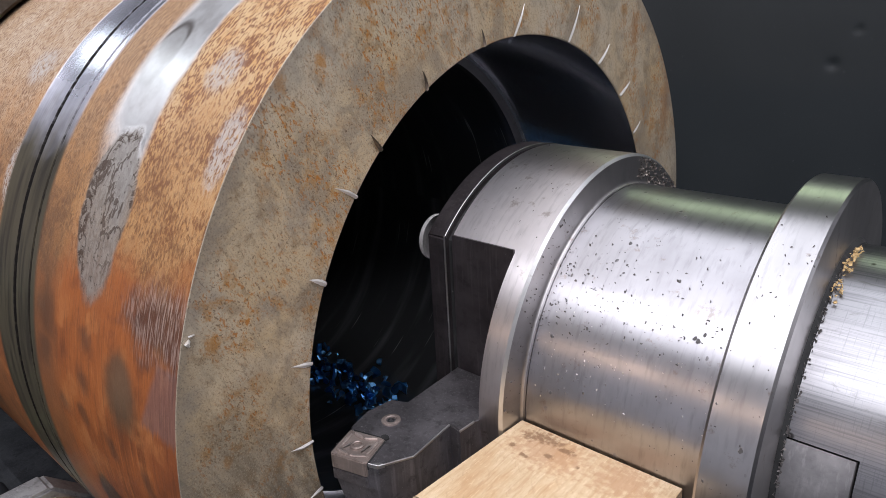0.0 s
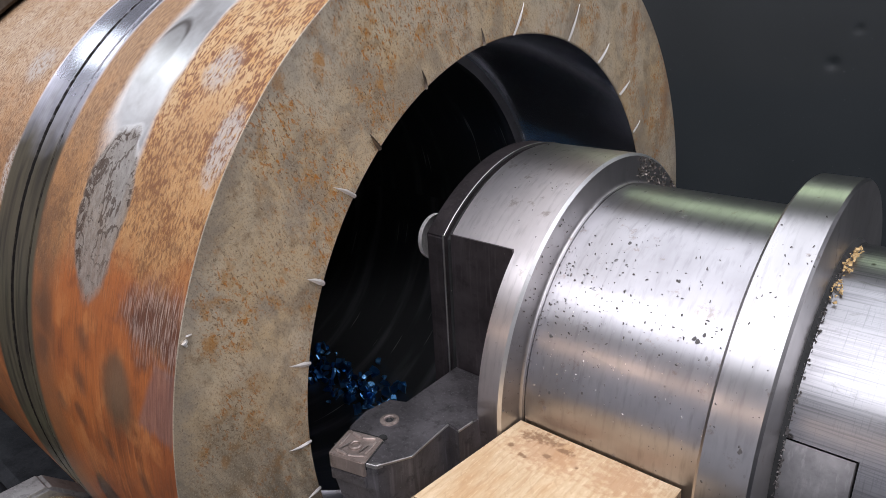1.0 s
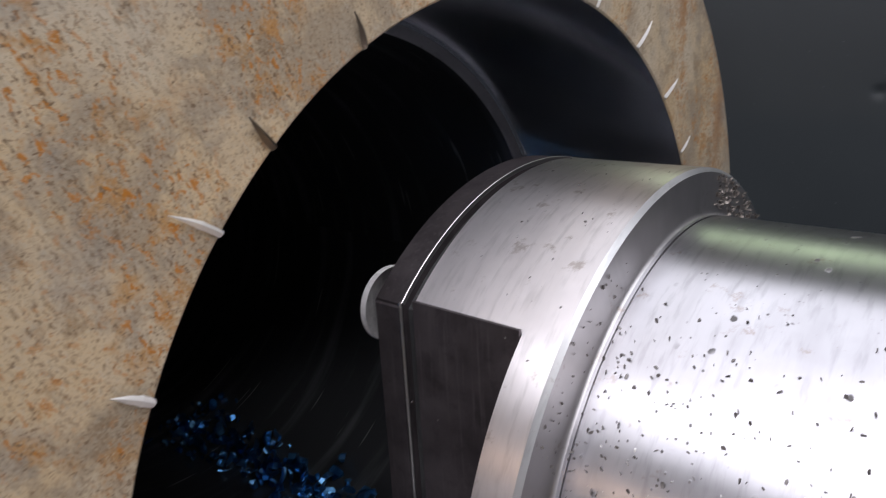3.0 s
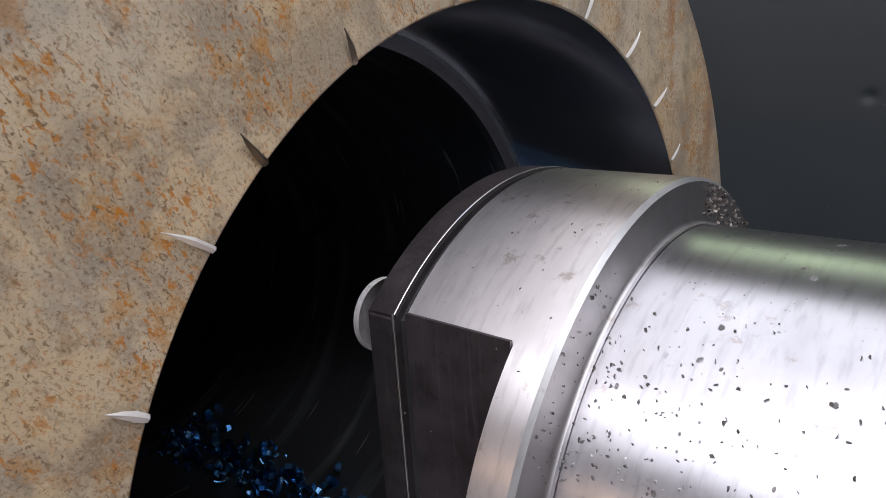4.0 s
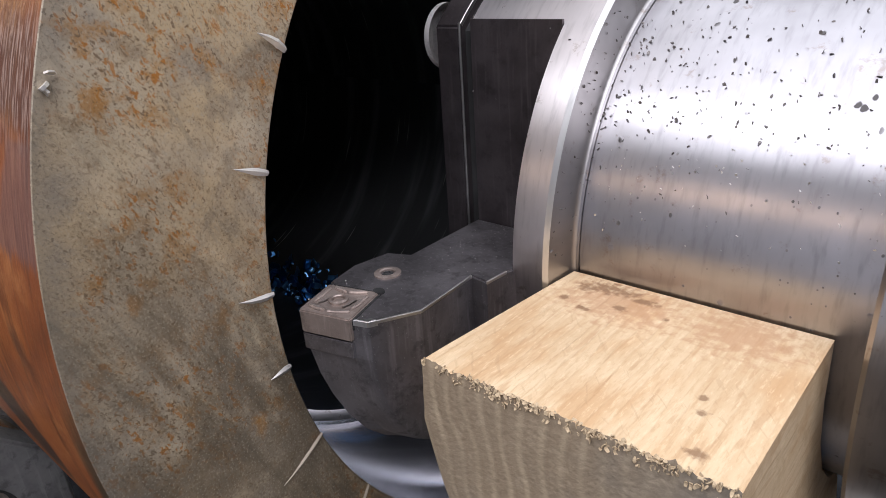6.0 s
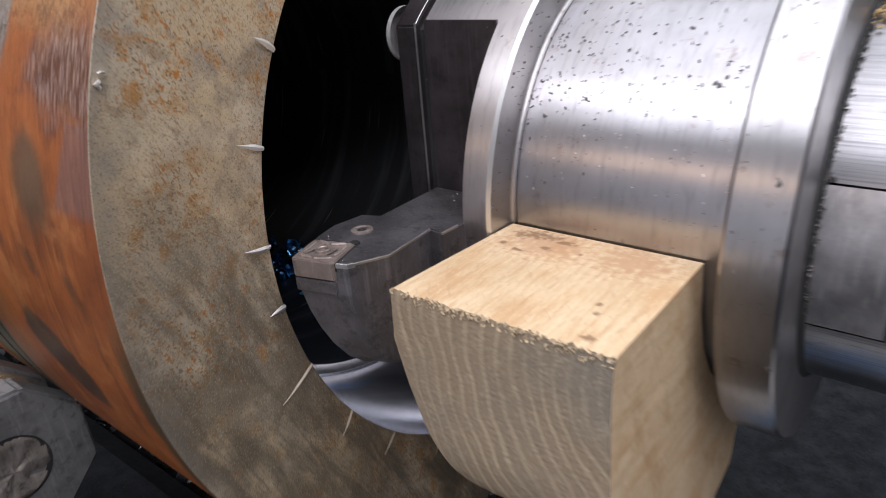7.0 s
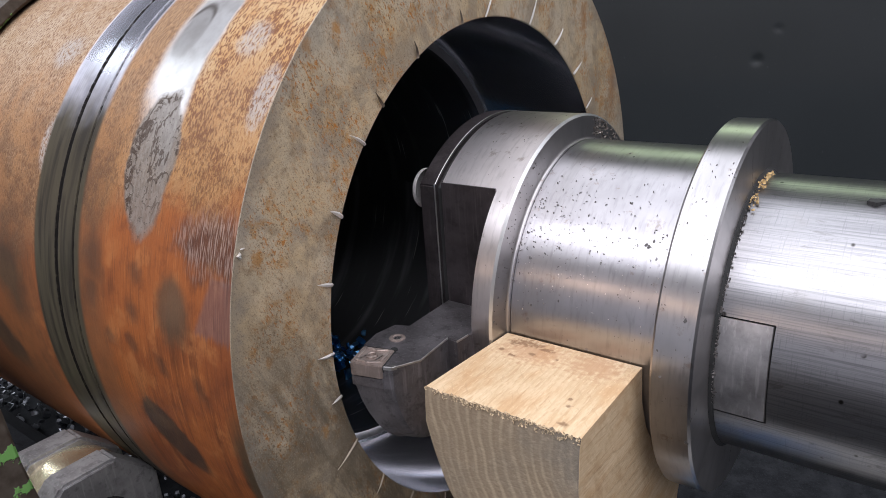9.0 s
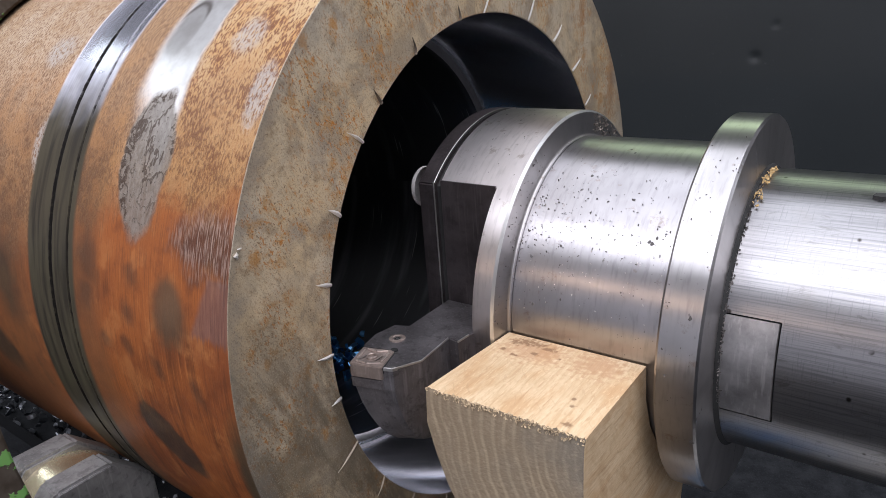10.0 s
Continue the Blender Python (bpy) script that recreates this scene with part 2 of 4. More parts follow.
    col = m.mix(m.mul(rear, 0.62), col, m.mix(m.step(mid, 0.4, 0.6), (0.17, 0.075, 0.034), (0.10, 0.05, 0.028)))
    # pale worn ovals on the speckled rust
    pale = union(m, [m.spot(-0.215, 46.5, 0.065, 2.6, 0.5, 0.4), m.spot(-1.31, 45.2, 0.09, 3.0, 0.5, 0.4), m.spot(-0.05, 38.5, 0.05, 4.0, 0.5), m.spot(-1.15, 29.5, 0.05, 4.6)])
    col = m.mix(m.mul(m.mul(pale, m.step(dash, 0.62, 0.46)), 0.75), col, (0.36, 0.335, 0.31))
    # soft brown blots low down, and two hard-edged dark ones
    soft = union(m, [m.spot(-0.369, 2.9, 0.03, 1.5, 0.9, 0.7, 20.0, 0.5), m.spot(-0.172, 1.2, 0.03, 1.6, 0.9, 0.7, 20.0, 0.5), m.spot(-0.50, 9.0, 0.03, 1.6, 0.9, 0.7, 20.0, 0.5), m.spot(-0.66, 3.9, 0.034, 1.3, 0.9, 0.6, 20.0, 0.5),
                     m.spot(-0.526, 4.3, 0.028, 1.2, 0.9, 0.6, 20.0, 0.5), m.spot(-0.753, 9.6, 0.04, 2.0, 0.8, 0.6, 20.0), m.spot(-0.474, 13.9, 0.035, 1.5, 0.9, 0.7, 20.0), m.spot(-0.03, -10.0, 0.03, 3.0, 0.6), m.spot(-0.74, 15.0, 0.05, 3.0, 0.9, 0.7, 12.0)])
    col = m.mix(m.mul(soft, 0.62), col, m.mix(m.step(mid, 0.35, 0.65), (0.05, 0.026, 0.018), (0.095, 0.05, 0.03)))
    round_blot, round_core = m.spot(-0.28, 10.6, 0.085, 4.3, 0.35, 0.35, 12.0), m.spot(-0.275, 11.2, 0.05, 2.6, 0.5, 0.5, 14.0)
    col = m.mix(m.mul(round_blot, 0.75), col, (0.072, 0.05, 0.032))
    col = m.mix(m.mul(round_core, 0.5), col, (0.14, 0.085, 0.05))
    dark = union(m, [m.spot(-0.42, -9.3, 0.115, 5.2, 0.30, 0.15, 14.0, 0.95), m.spot(-0.43, -9.6, 0.075, 4.2, 0.2, 0.3, 14.0, 0.95), m.spot(-1.63, -6.0, 0.13, 6.0, 0.5, 0.35, 9.0, 0.9), m.spot(-1.40, 8.0, 0.12, 7.0, 0.8, 0.6, 7.0, 0.4)])
    col = m.mix(m.mul(dark, 0.85), col, m.mix(m.step(mid, 0.35, 0.65), (0.035, 0.027, 0.022), (0.07, 0.048, 0.03)))
    px_ = m.add(m.add(m.x, m.mul(m.add(m.phi, -0.285), -0.6)), m.mul(m.add(mid, -0.5), 0.03))
    purple = m.mul(m.mul(m.step(px_, -0.105, -0.075), m.step(m.phi, 0.290, 0.278)), m.step(m.add(m.phi, m.mul(m.add(hair, -0.5), 0.06)), 0.145, 0.165))
    col = m.mix(m.mul(purple, 0.7), col, m.mix(m.step(hair, 0.4, 0.6), (0.19, 0.105, 0.085), (0.13, 0.07, 0.06)))
    hatch = m.spot(-0.08, 20.0, 0.15, 3.6, 0.7, 0.5)
    ticks = m.noise(m.vec(m.mul(m.x, 190.0), m.mul(m.phi, 24.0), 7.0), 1.0, 3.0)
    col = m.mix(m.mul(hatch, 0.7), col, m.mix(m.step(ticks, 0.45, 0.62), (0.085, 0.05, 0.042), (0.38, 0.30, 0.26)))
    hem = m.mul(m.step(m.add(m.x, m.mul(m.add(mid, -0.5), 0.05)), -0.085, -0.03), m.step(m.add(m.phi, m.mul(m.add(big, -0.5), 0.3)), 0.06, -0.10))
    col = m.mix(m.mul(hem, 0.85), col, (0.055, 0.042, 0.026))
    # polished ring
    wob = m.add(m.x, m.mul(m.add(m.noise(m.q, 6.0, 2.0), -0.5), 0.06))
    pol = m.mul(m.mul(m.step(wob, -0.675, -0.60), m.step(wob, -0.375, -0.41)), m.step(m.add(m.add(m.phi, m.mul(m.add(m.x, 0.5), 0.88)), m.mul(m.add(mid, -0.5), 0.12)), 0.49, 0.64))
    col = m.mix(pol, col, m.mix(m.step(mid, 0.35, 0.7), (0.66, 0.655, 0.65), (0.50, 0.485, 0.475)))
    # scab in the polished ring
    scab = m.spot(-0.475, 28.6, 0.125, 9.6, 0.26, 0.08, 8.0)
    inner = m.spot(-0.458, 28.0, 0.098, 8.6, 0.30, 0.07, 9.0)
    rim = m.mul(scab, m.math("SUBTRACT", 1.0, inner))
    grit = m.noise(m.vec(m.mul(m.x, 55.0), m.mul(m.phi, 30.0), 1.0), 1.0, 5.0, 0.7)
    fade = m.step(m.phi, 0.34, 0.46)
    col = m.mix(m.mul(scab, 0.88), col, m.mix(m.step(grit, 0.40, 0.62), (0.215, 0.195, 0.17), (0.15, 0.13, 0.11)))
    col = m.mix(m.mul(m.mul(scab, m.step(m.noise(m.q, 75.0, 3.0, 0.7), 0.60, 0.66)), 0.8), col, (0.05, 0.036, 0.028))
    vein = m.math("ABSOLUTE", m.add(m.noise(m.vec(m.mul(m.x, 9.0), m.mul(m.phi, 6.5), 8.0), 1.0, 4.0, 0.6), -0.5))
    thin = m.mul(m.step(m.math("ABSOLUTE", m.add(m.noise(m.q, 13.0, 4.0, 0.65, 0.6), -0.5)), 0.035, 0.012), rim)
    crust = m.math("MAXIMUM", m.mul(m.math("MAXIMUM", thin, m.mul(m.step(m.x, -0.47, -0.56), m.mul(rim, m.step(m.noise(m.q, 44.0, 4.0), 0.53, 0.58)))), 1.0), m.mul(m.mul(m.mul(m.step(vein, 0.020, 0.008), scab), fade), 0.8))
    col = m.mix(m.mul(crust, 0.9), col, (0.05, 0.03, 0.02))
    # a grey lobe higher up the ring, edged by a dark curl
    lobe, lobe_in = m.spot(-0.565, 48.3, 0.07, 5.0, 0.15, 0.12, 6.0), m.spot(-0.565, 47.7, 0.062, 4.6, 0.15, 0.12, 6.0)
    col = m.mix(m.mul(lobe, 0.38), col, (0.30, 0.28, 0.27))
    col = m.mix(m.mul(m.mul(lobe, m.math("SUBTRACT", 1.0, lobe_in)), m.mul(m.step(m.phi, 0.85, 0.90), 0.8)), col, (0.10, 0.08, 0.07))
    # machined track with two grimy grooves
    trk = m.mul(m.step(m.x, -1.165, -1.15), m.step(m.x, -0.812, -0.842))
    lines = m.noise(m.vec(m.mul(m.x, 200.0), m.mul(m.phi, 2.0), 0.0), 1.0, 2.0)
    # the track's brown stain also paints its highlight's falloff towards the front
    stain_shade = m.step(m.add(m.phi, m.mul(m.add(big, -0.5), 0.4)), 0.78, 0.56)
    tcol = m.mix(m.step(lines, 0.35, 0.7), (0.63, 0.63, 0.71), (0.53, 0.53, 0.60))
    tcol = m.mix(m.mul(stain_shade, 0.99), tcol, m.mix(m.step(strands, 0.4, 0.65), (0.062, 0.052, 0.032), (0.026, 0.021, 0.014)))
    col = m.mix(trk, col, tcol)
    jag = m.add(m.mul(m.noise(m.q, 40.0, 3.0), 0.011), -0.0055)
    g1 = m.step(m.add(m.math("ABSOLUTE", m.add(m.x, 0.99)), jag), 0.0145, 0.010)
    g2 = m.step(m.add(m.math("ABSOLUTE", m.add(m.x, 0.869)), jag), 0.010, 0.006)
    groove = m.math("MAXIMUM", g1, g2)
    col = m.mix(groove, col, (0.012, 0.010, 0.009))
    m.set("Base Color", col)
    metal = union(m, [m.mul(trk, m.lerp(stain_shade, 1.0, 0.12)), m.mul(pol, m.lerp(scab, 0.95, 0.3)), m.mul(hatch, 0.35)])
    m.set("Metallic", m.mul(metal, m.math("SUBTRACT", 1.0, groove)))
    m.set("Specular IOR Level", 0.3)
    r = m.lerp(low_f, 0.55, 0.44)
    r = m.lerp(m.mul(pol, m.math("SUBTRACT", 1.0, scab)), r, 0.32)
    r = m.lerp(trk, r, m.lerp(stain_shade, 0.25, 0.42))
    r = m.lerp(groove, r, 0.8)
    m.set("Roughness", m.add(r, m.mul(m.mul(m.add(fine, -0.5), 0.12), m.math("SUBTRACT", 1.0, trk))))
    rust = m.math("SUBTRACT", 1.0, union(m, [trk, pol]))
    h = m.add(m.mul(m.mul(dash, rust), m.lerp(low_f, 1.0, 0.25)), m.mul(scab, m.add(m.mul(grit, 0.7), m.mul(crust, 1.2))))
    h = m.add(h, m.add(m.mul(ticks, m.mul(hatch, 1.5)), m.mul(lines, 0.012)))
    m.bump(h, 0.0006, 0.6)
    return m.m


drum_rust = make_drum()


def make_face():
    """Flat drum end: grey-tan with orange pin-rust, smears and blots, shade painted in low down."""
    m = Mat("pin_rusted_end", 0.6)
    big = m.noise(m.q, 2.2, 4.0, 0.6)
    mid = m.noise(m.q, 7.0, 5.0, 0.65)
    ly, lz = m.add(m.y, m.mul(m.z, 0.45)), m.add(m.z, m.mul(m.y, -0.3))
    dash = m.noise(m.vec(0.0, m.mul(ly, 135.0), m.mul(lz, 85.0)), 1.0, 2.0, 0.6, 0.5)
    pin = m.noise(m.vec(4.0, m.mul(ly, 78.0), m.mul(lz, 48.0)), 1.0, 3.0, 0.65, 0.4)
    fine = m.noise(m.q, 150.0, 2.0)
    col = m.mix(m.step(big, 0.35, 0.65), (0.56, 0.475, 0.355), (0.57, 0.425, 0.25))
    col = m.mix(m.mul(m.step(mid, 0.48, 0.72), 0.75), col, (0.335, 0.285, 0.225))
    col = m.mix(m.mul(m.step(mid, 0.44, 0.28), 0.6), col, (0.62, 0.53, 0.37))
    mottle = m.noise(m.q, 4.6, 6.0, 0.68, 0.5)
    col = m.mix(m.mul(m.step(mottle, 0.47, 0.62), 0.6), col, (0.24, 0.20, 0.155))
    col = m.mix(m.mul(m.step(m.noise(m.q, 13.0, 5.0, 0.7), 0.54, 0.66), 0.55), col, (0.24, 0.155, 0.08))
    where = m.step(m.noise(m.q, 4.0, 3.0), 0.40, 0.60)
    veil = m.noise(m.q, 16.0, 4.0, 0.7)
    col = m.mix(m.mul(m.mul(m.step(veil, 0.50, 0.66), where), 0.8), col, (0.43, 0.22, 0.065))
    col = m.mix(m.mul(m.step(dash, 0.57, 0.65), m.lerp(where, 0.35, 0.85)), col, (0.17, 0.10, 0.05))
    col = m.mix(m.mul(m.mul(m.step(pin, 0.55, 0.63), where), 0.95), col, (0.45, 0.165, 0.015))
    col = m.mix(m.mul(m.step(dash, 0.40, 0.33), 0.4), col, (0.46, 0.41, 0.33))

    def blot(y, z, r, k, ragged=2.4):
        dy, dz = m.mul(m.add(m.y, -y), 1 / r), m.mul(m.add(m.z, -z), 1 / (r * k))
        d = m.math("SQRT", m.add(m.mul(dy, dy), m.mul(dz, dz)))
        return m.step(m.add(d, m.mul(m.add(m.noise(m.q, 46.0, 4.0, 0.7), -0.5), ragged * 1.7)), 1.3, 0.3)

    spots = union(m, [blot(-0.634, 0.931, 0.018, 1.1), blot(-0.824, 1.011, 0.016, 1.8), blot(-0.951, 0.978, 0.022, 1.3), blot(-1.245, 0.112, 0.017, 1.0),
                      blot(-1.231, 0.426, 0.02, 1.3), blot(-1.08, -0.226, 0.018, 1.5), blot(-1.11, 0.015, 0.02, 1.2)])
    col = m.mix(m.mul(spots, 0.7), col, (0.46, 0.20, 0.03))
    back = union(m, [blot(1.164, 0.60, 0.05, 4.0, 2.0), blot(0.82, 0.95, 0.04, 2.0, 2.0)])
    col = m.mix(m.mul(back, 0.65), col, (0.36, 0.17, 0.06))
    # low smears, darkened further to paint the light's falloff down the face
    smear_shade = m.noise(m.vec(m.mul(m.add(m.y, m.mul(m.z, 0.4)), 12.0), m.mul(m.add(m.mul(m.y, 0.4), m.mul(m.z, -1.0)), 2.0), 0.0), 1.0, 6.0, 0.65, 0.4)
    col = m.mix(m.mul(m.mul(m.step(smear_shade, 0.42, 0.62), m.step(m.z, 0.55, -0.25)), 0.8), col, (0.115, 0.095, 0.07))
    # grime weighted low on the face, painting in the weaker light there
    grime_shade = m.noise(m.vec(5.0, m.mul(m.y, 3.2), m.mul(m.z, 2.6)), 1.0, 6.0, 0.68, 0.5)
    col = m.mix(m.mul(m.mul(m.step(grime_shade, 0.36, 0.58), m.step(m.add(m.z, m.mul(m.add(mid, -0.5), 0.6)), 0.75, -0.25)), 0.72), col, (0.12, 0.092, 0.062))
    scuff = m.noise(m.vec(9.0, m.mul(ly, 30.0), m.mul(lz, 7.0)), 1.0, 5.0, 0.7, 0.3)
    col = m.mix(m.mul(m.step(scuff, 0.54, 0.68), 0.35), col, (0.165, 0.145, 0.11))
    dustf = m.noise(m.q, 210.0, 2.0, 0.6)
    col = m.mix(m.mul(m.step(dustf, 0.55, 0.66), 0.45), col, (0.15, 0.105, 0.055))
    col = m.mix(m.mul(m.step(dustf, 0.44, 0.34), 0.35), col, (0.52, 0.45, 0.33))
    speck = m.noise(m.q, 85.0, 3.0, 0.7)
    col = m.mix(m.mul(m.step(speck, 0.62, 0.68), 0.7), col, (0.12, 0.07, 0.035))
    # dull grey margin along the outer edge
    rad = m.math("SQRT", m.add(m.mul(m.y, m.y), m.mul(m.z, m.z)))
    margin = m.mul(m.step(m.add(rad, m.mul(m.add(mid, -0.5), 0.2)), 1.31, 1.38), 0.4)
    col = m.mix(margin, col, (0.17, 0.155, 0.135))
    m.set("Base Color", col)
    m.set("Metallic", 0.2)
    m.set("Roughness", m.add(0.40, m.mul(mid, 0.28)))
    m.bump(m.add(dash, m.add(m.mul(fine, 0.4), m.mul(mid, 0.8))), 0.0002, 0.7)
    return m.m


face_rust = make_face()


def make_bore(name, base, rough, streak, turned, thread=0.0):
    m = Mat(name, rough, 1.0, base)
    m.turned(turned)
    lines = m.noise(m.vec(m.mul(m.x, 130.0), m.mul(m.phi, 0.8), 0.0), 1.0, 3.0)
    wide = m.noise(m.vec(m.mul(m.x, 9.0), m.mul(m.phi, 0.9), 4.0), 1.0, 3.0)
    score = m.noise(m.vec(m.mul(m.x, 34.0), m.mul(m.phi, 1.6), 8.0), 1.0, 2.0)
    col = m.mix(m.mul(m.step(wide, 0.5, 0.75), streak), base, tuple(min(1, v * 2.0 + 0.05) for v in base))
    m.set("Base Color", m.mix(m.mul(m.step(score, 0.67, 0.72), streak), col, (0.6, 0.6, 0.6)))
    m.set("Roughness", m.add(rough, m.mul(lines, 0.1)))
    fine = m.noise(m.vec(m.mul(m.x, 420.0), 0.0, 0.0), 1.0, 1.0)
    m.bump(m.add(lines, m.mul(score, 2.0)) if not thread else fine, thread or 0.00004, 0.8)
    return m.m


bore_bright = make_bore("bored_bright_steel", (0.66, 0.67, 0.71), 0.10, 0.1, 1.0, 0.00005)
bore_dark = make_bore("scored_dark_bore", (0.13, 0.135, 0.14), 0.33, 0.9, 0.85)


def make_wood():
    """Sawn softwood: growth rings about a pith line, rough grey end, knots and stains on top."""
    m = Mat("sawn_softwood", 0.75)
    dx, dz = m.add(m.x, -1.22), m.add(m.z, 0.10)
    wob = m.add(m.mul(m.noise(m.vec(m.x, m.mul(m.y, 0.35), m.z), 3.0, 3.0), 0.09), m.mul(m.noise(m.q, 14.0, 2.0), 0.012))
    r = m.add(m.math("SQRT", m.add(m.mul(dx, dx), m.mul(dz, dz))), wob)
    ring = m.math("FRACT", m.mul(r, 40.0))
    late = m.mul(m.step(ring, 0.35, 0.85), m.step(ring, 1.0, 0.90))
    fibre = m.noise(m.vec(m.mul(m.x, 110.0), m.mul(m.y, 5.0), m.mul(m.z, 110.0)), 1.0, 3.0)
    cloud = m.noise(m.q, 5.0, 4.0)
    col = m.mix(m.step(cloud, 0.3, 0.7), (0.63, 0.48, 0.305), (0.53, 0.385, 0.23))
    col = m.mix(m.mul(late, 0.22), col, (0.42, 0.245, 0.11))
    streak = m.noise(m.vec(m.mul(m.x, 70.0), m.mul(m.y, 9.0), m.mul(m.z, 70.0)), 1.0, 2.0)
    col = m.mix(m.mul(m.step(streak, 0.62, 0.70), 0.35), col, (0.36, 0.20, 0.09))
    patchy = m.noise(m.vec(m.mul(m.x, 9.0), m.mul(m.y, 4.0), m.mul(m.z, 9.0)), 1.0, 4.0)
    col = m.mix(m.mul(m.step(patchy, 0.48, 0.68), 0.6), col, (0.46, 0.265, 0.12))
    col = m.mix(m.mul(m.step(fibre, 0.55, 0.75), 0.4), col, (0.36, 0.21, 0.09))
    grain = m.noise(m.vec(m.mul(m.x, 190.0), m.mul(m.y, 40.0), m.mul(m.z, 190.0)), 1.0, 3.0, 0.7)
    col = m.mix(m.mul(m.step(grain, 0.50, 0.66), 0.32), col, (0.42, 0.26, 0.13))
    col = m.mix(m.mul(m.step(grain, 0.44, 0.32), 0.35), col, (0.74, 0.57, 0.37))
    # end grain is greyer and rough
    g = m.t.nodes.new("ShaderNodeNewGeometry")
    s = m.t.nodes.new("ShaderNodeSeparateXYZ")
    m.t.links.new(g.outputs["True Normal"], s.inputs[0])
    end = m.step(s.outputs[1], -0.5, -0.8)
    thick = m.step(m.noise(m.vec(m.mul(m.x, 1.0), 0.0, m.mul(m.z, 1.0)), 6.0, 2.0), 0.3, 0.65)
    ex, ez = m.add(m.x, -1.16), m.add(m.z, 0.06)
    er = m.add(m.math("SQRT", m.add(m.mul(m.mul(ex, ex), 1.0), m.mul(m.mul(ez, ez), 1.0))), m.add(m.mul(m.noise(m.vec(m.x, 0.0, m.z), 2.4, 2.0), 0.13), m.mul(m.noise(m.q, 22.0, 2.0), 0.005)))
    er = m.math("FRACT", m.mul(er, 30.0))
    pale = m.mul(m.step(er, 0.04, 0.26), m.step(er, 0.56, 0.30))
    ecol = m.mix(m.mul(pale, m.lerp(thick, 0.28, 0.72)), (0.255, 0.195, 0.13), (0.40, 0.32, 0.215))
    ecol = m.mix(m.mul(m.step(er, 0.80, 0.97), 0.22), ecol, (0.20, 0.145, 0.09))
    corner = m.mul(m.step(m.add(m.add(m.x, m.mul(m.z, 0.9)), m.mul(m.add(cloud, -0.5), 0.5)), 0.50, 0.78), 0.7)
    ecol = m.mix(corner, ecol, (0.19, 0.17, 0.14))
    ecol = m.mix(m.mul(m.step(cloud, 0.42, 0.68), 0.45), ecol, (0.20, 0.17, 0.13))
    ecol = m.mix(m.mul(m.step(m.noise(m.q, 60.0, 3.0), 0.5, 0.7), 0.22), ecol, (0.42, 0.34, 0.24))
    col = m.mix(end, col, ecol)

    def blot(x, y, r, k):
        ddx, ddy = m.mul(m.add(m.x, -x), 1 / r), m.mul(m.add(m.y, -y), 1 / (r * k))
        d = m.math("SQRT", m.add(m.mul(ddx, ddx), m.mul(ddy, ddy)))
        return m.step(m.add(d, m.mul(m.add(m.noise(m.q, 55.0, 3.0), -0.5), 3.2)), 1.3, 0.3)

    top = m.step(s.outputs[2], 0.5, 0.8)
    knots = union(m, [blot(0.43, -0.585, 0.026, 0.6), blot(0.515, -0.625, 0.014, 0.8), blot(0.47, -0.565, 0.055, 0.4), blot(0.54, -0.58, 0.03, 0.4), blot(0.46, -0.66, 0.012, 0.9), blot(0.735, -0.80, 0.007, 1.0), blot(0.747, -0.835, 0.009, 0.8), blot(0.775, -0.92, 0.016, 0.6), blot(0.41, -0.64, 0.008, 1.2), blot(0.60, -0.62, 0.006, 1.0)])
    haze = m.math("MAXIMUM", blot(0.50, -0.61, 0.13, 0.6), blot(0.72, -0.60, 0.09, 0.9))
    side = m.step(s.outputs[0], 0.5, 0.8)
    stain_shade = m.noise(m.vec(0.0, m.mul(m.add(m.y, m.mul(m.z, 0.5)), 11.0), m.mul(m.z, 6.0)), 1.0, 4.0, 0.65, 0.0)
    col = m.mix(m.mul(m.mul(m.step(stain_shade, 0.50, 0.68), side), 0.5), col, (0.36, 0.215, 0.10))
    dent = m.noise(m.vec(m.mul(m.add(m.x, m.mul(m.y, 0.8)), 60.0), m.mul(m.y, 22.0), 3.0), 1.0, 2.0, 0.6, 0.5)
    col = m.mix(m.mul(m.mul(m.step(dent, 0.62, 0.69), top), 0.22), col, (0.33, 0.20, 0.10))
    col = m.mix(m.mul(m.mul(haze, top), 0.6), col, (0.38, 0.20, 0.10))
    col = m.mix(m.mul(m.mul(knots, top), 0.75), col, (0.17, 0.085, 0.04))
    m.set("Base Color", col)
    m.bump(m.add(m.mul(fibre, 0.7), m.add(m.mul(late, m.lerp(end, 0.2, 0.0)), m.mul(end, m.mul(m.noise(m.q, 70.0, 3.0), 0.8)))), 0.0005, 0.7)
    return m.m


wood_mat = make_wood()


def make_guard():
    m = Mat("dark_painted_sheet", 0.45)
    cloud = m.noise(m.q, 0.8, 4.0)
    speck = m.noise(m.q, 30.0, 2.0)
    col = m.mix(cloud, (0.016, 0.0195, 0.0215), (0.028, 0.0325, 0.035))
    m.set("Base Color", m.mix(m.mul(m.step(speck, 0.70, 0.74), 0.5), col, (0.10, 0.10, 0.10)))
    m.set("Roughness", m.add(0.38, m.mul(cloud, 0.2)))
    m.set("Specular IOR Level", 0.35)
    m.bump(speck, 0.0002, 0.3)
    return m.m


guard_paint = make_guard()


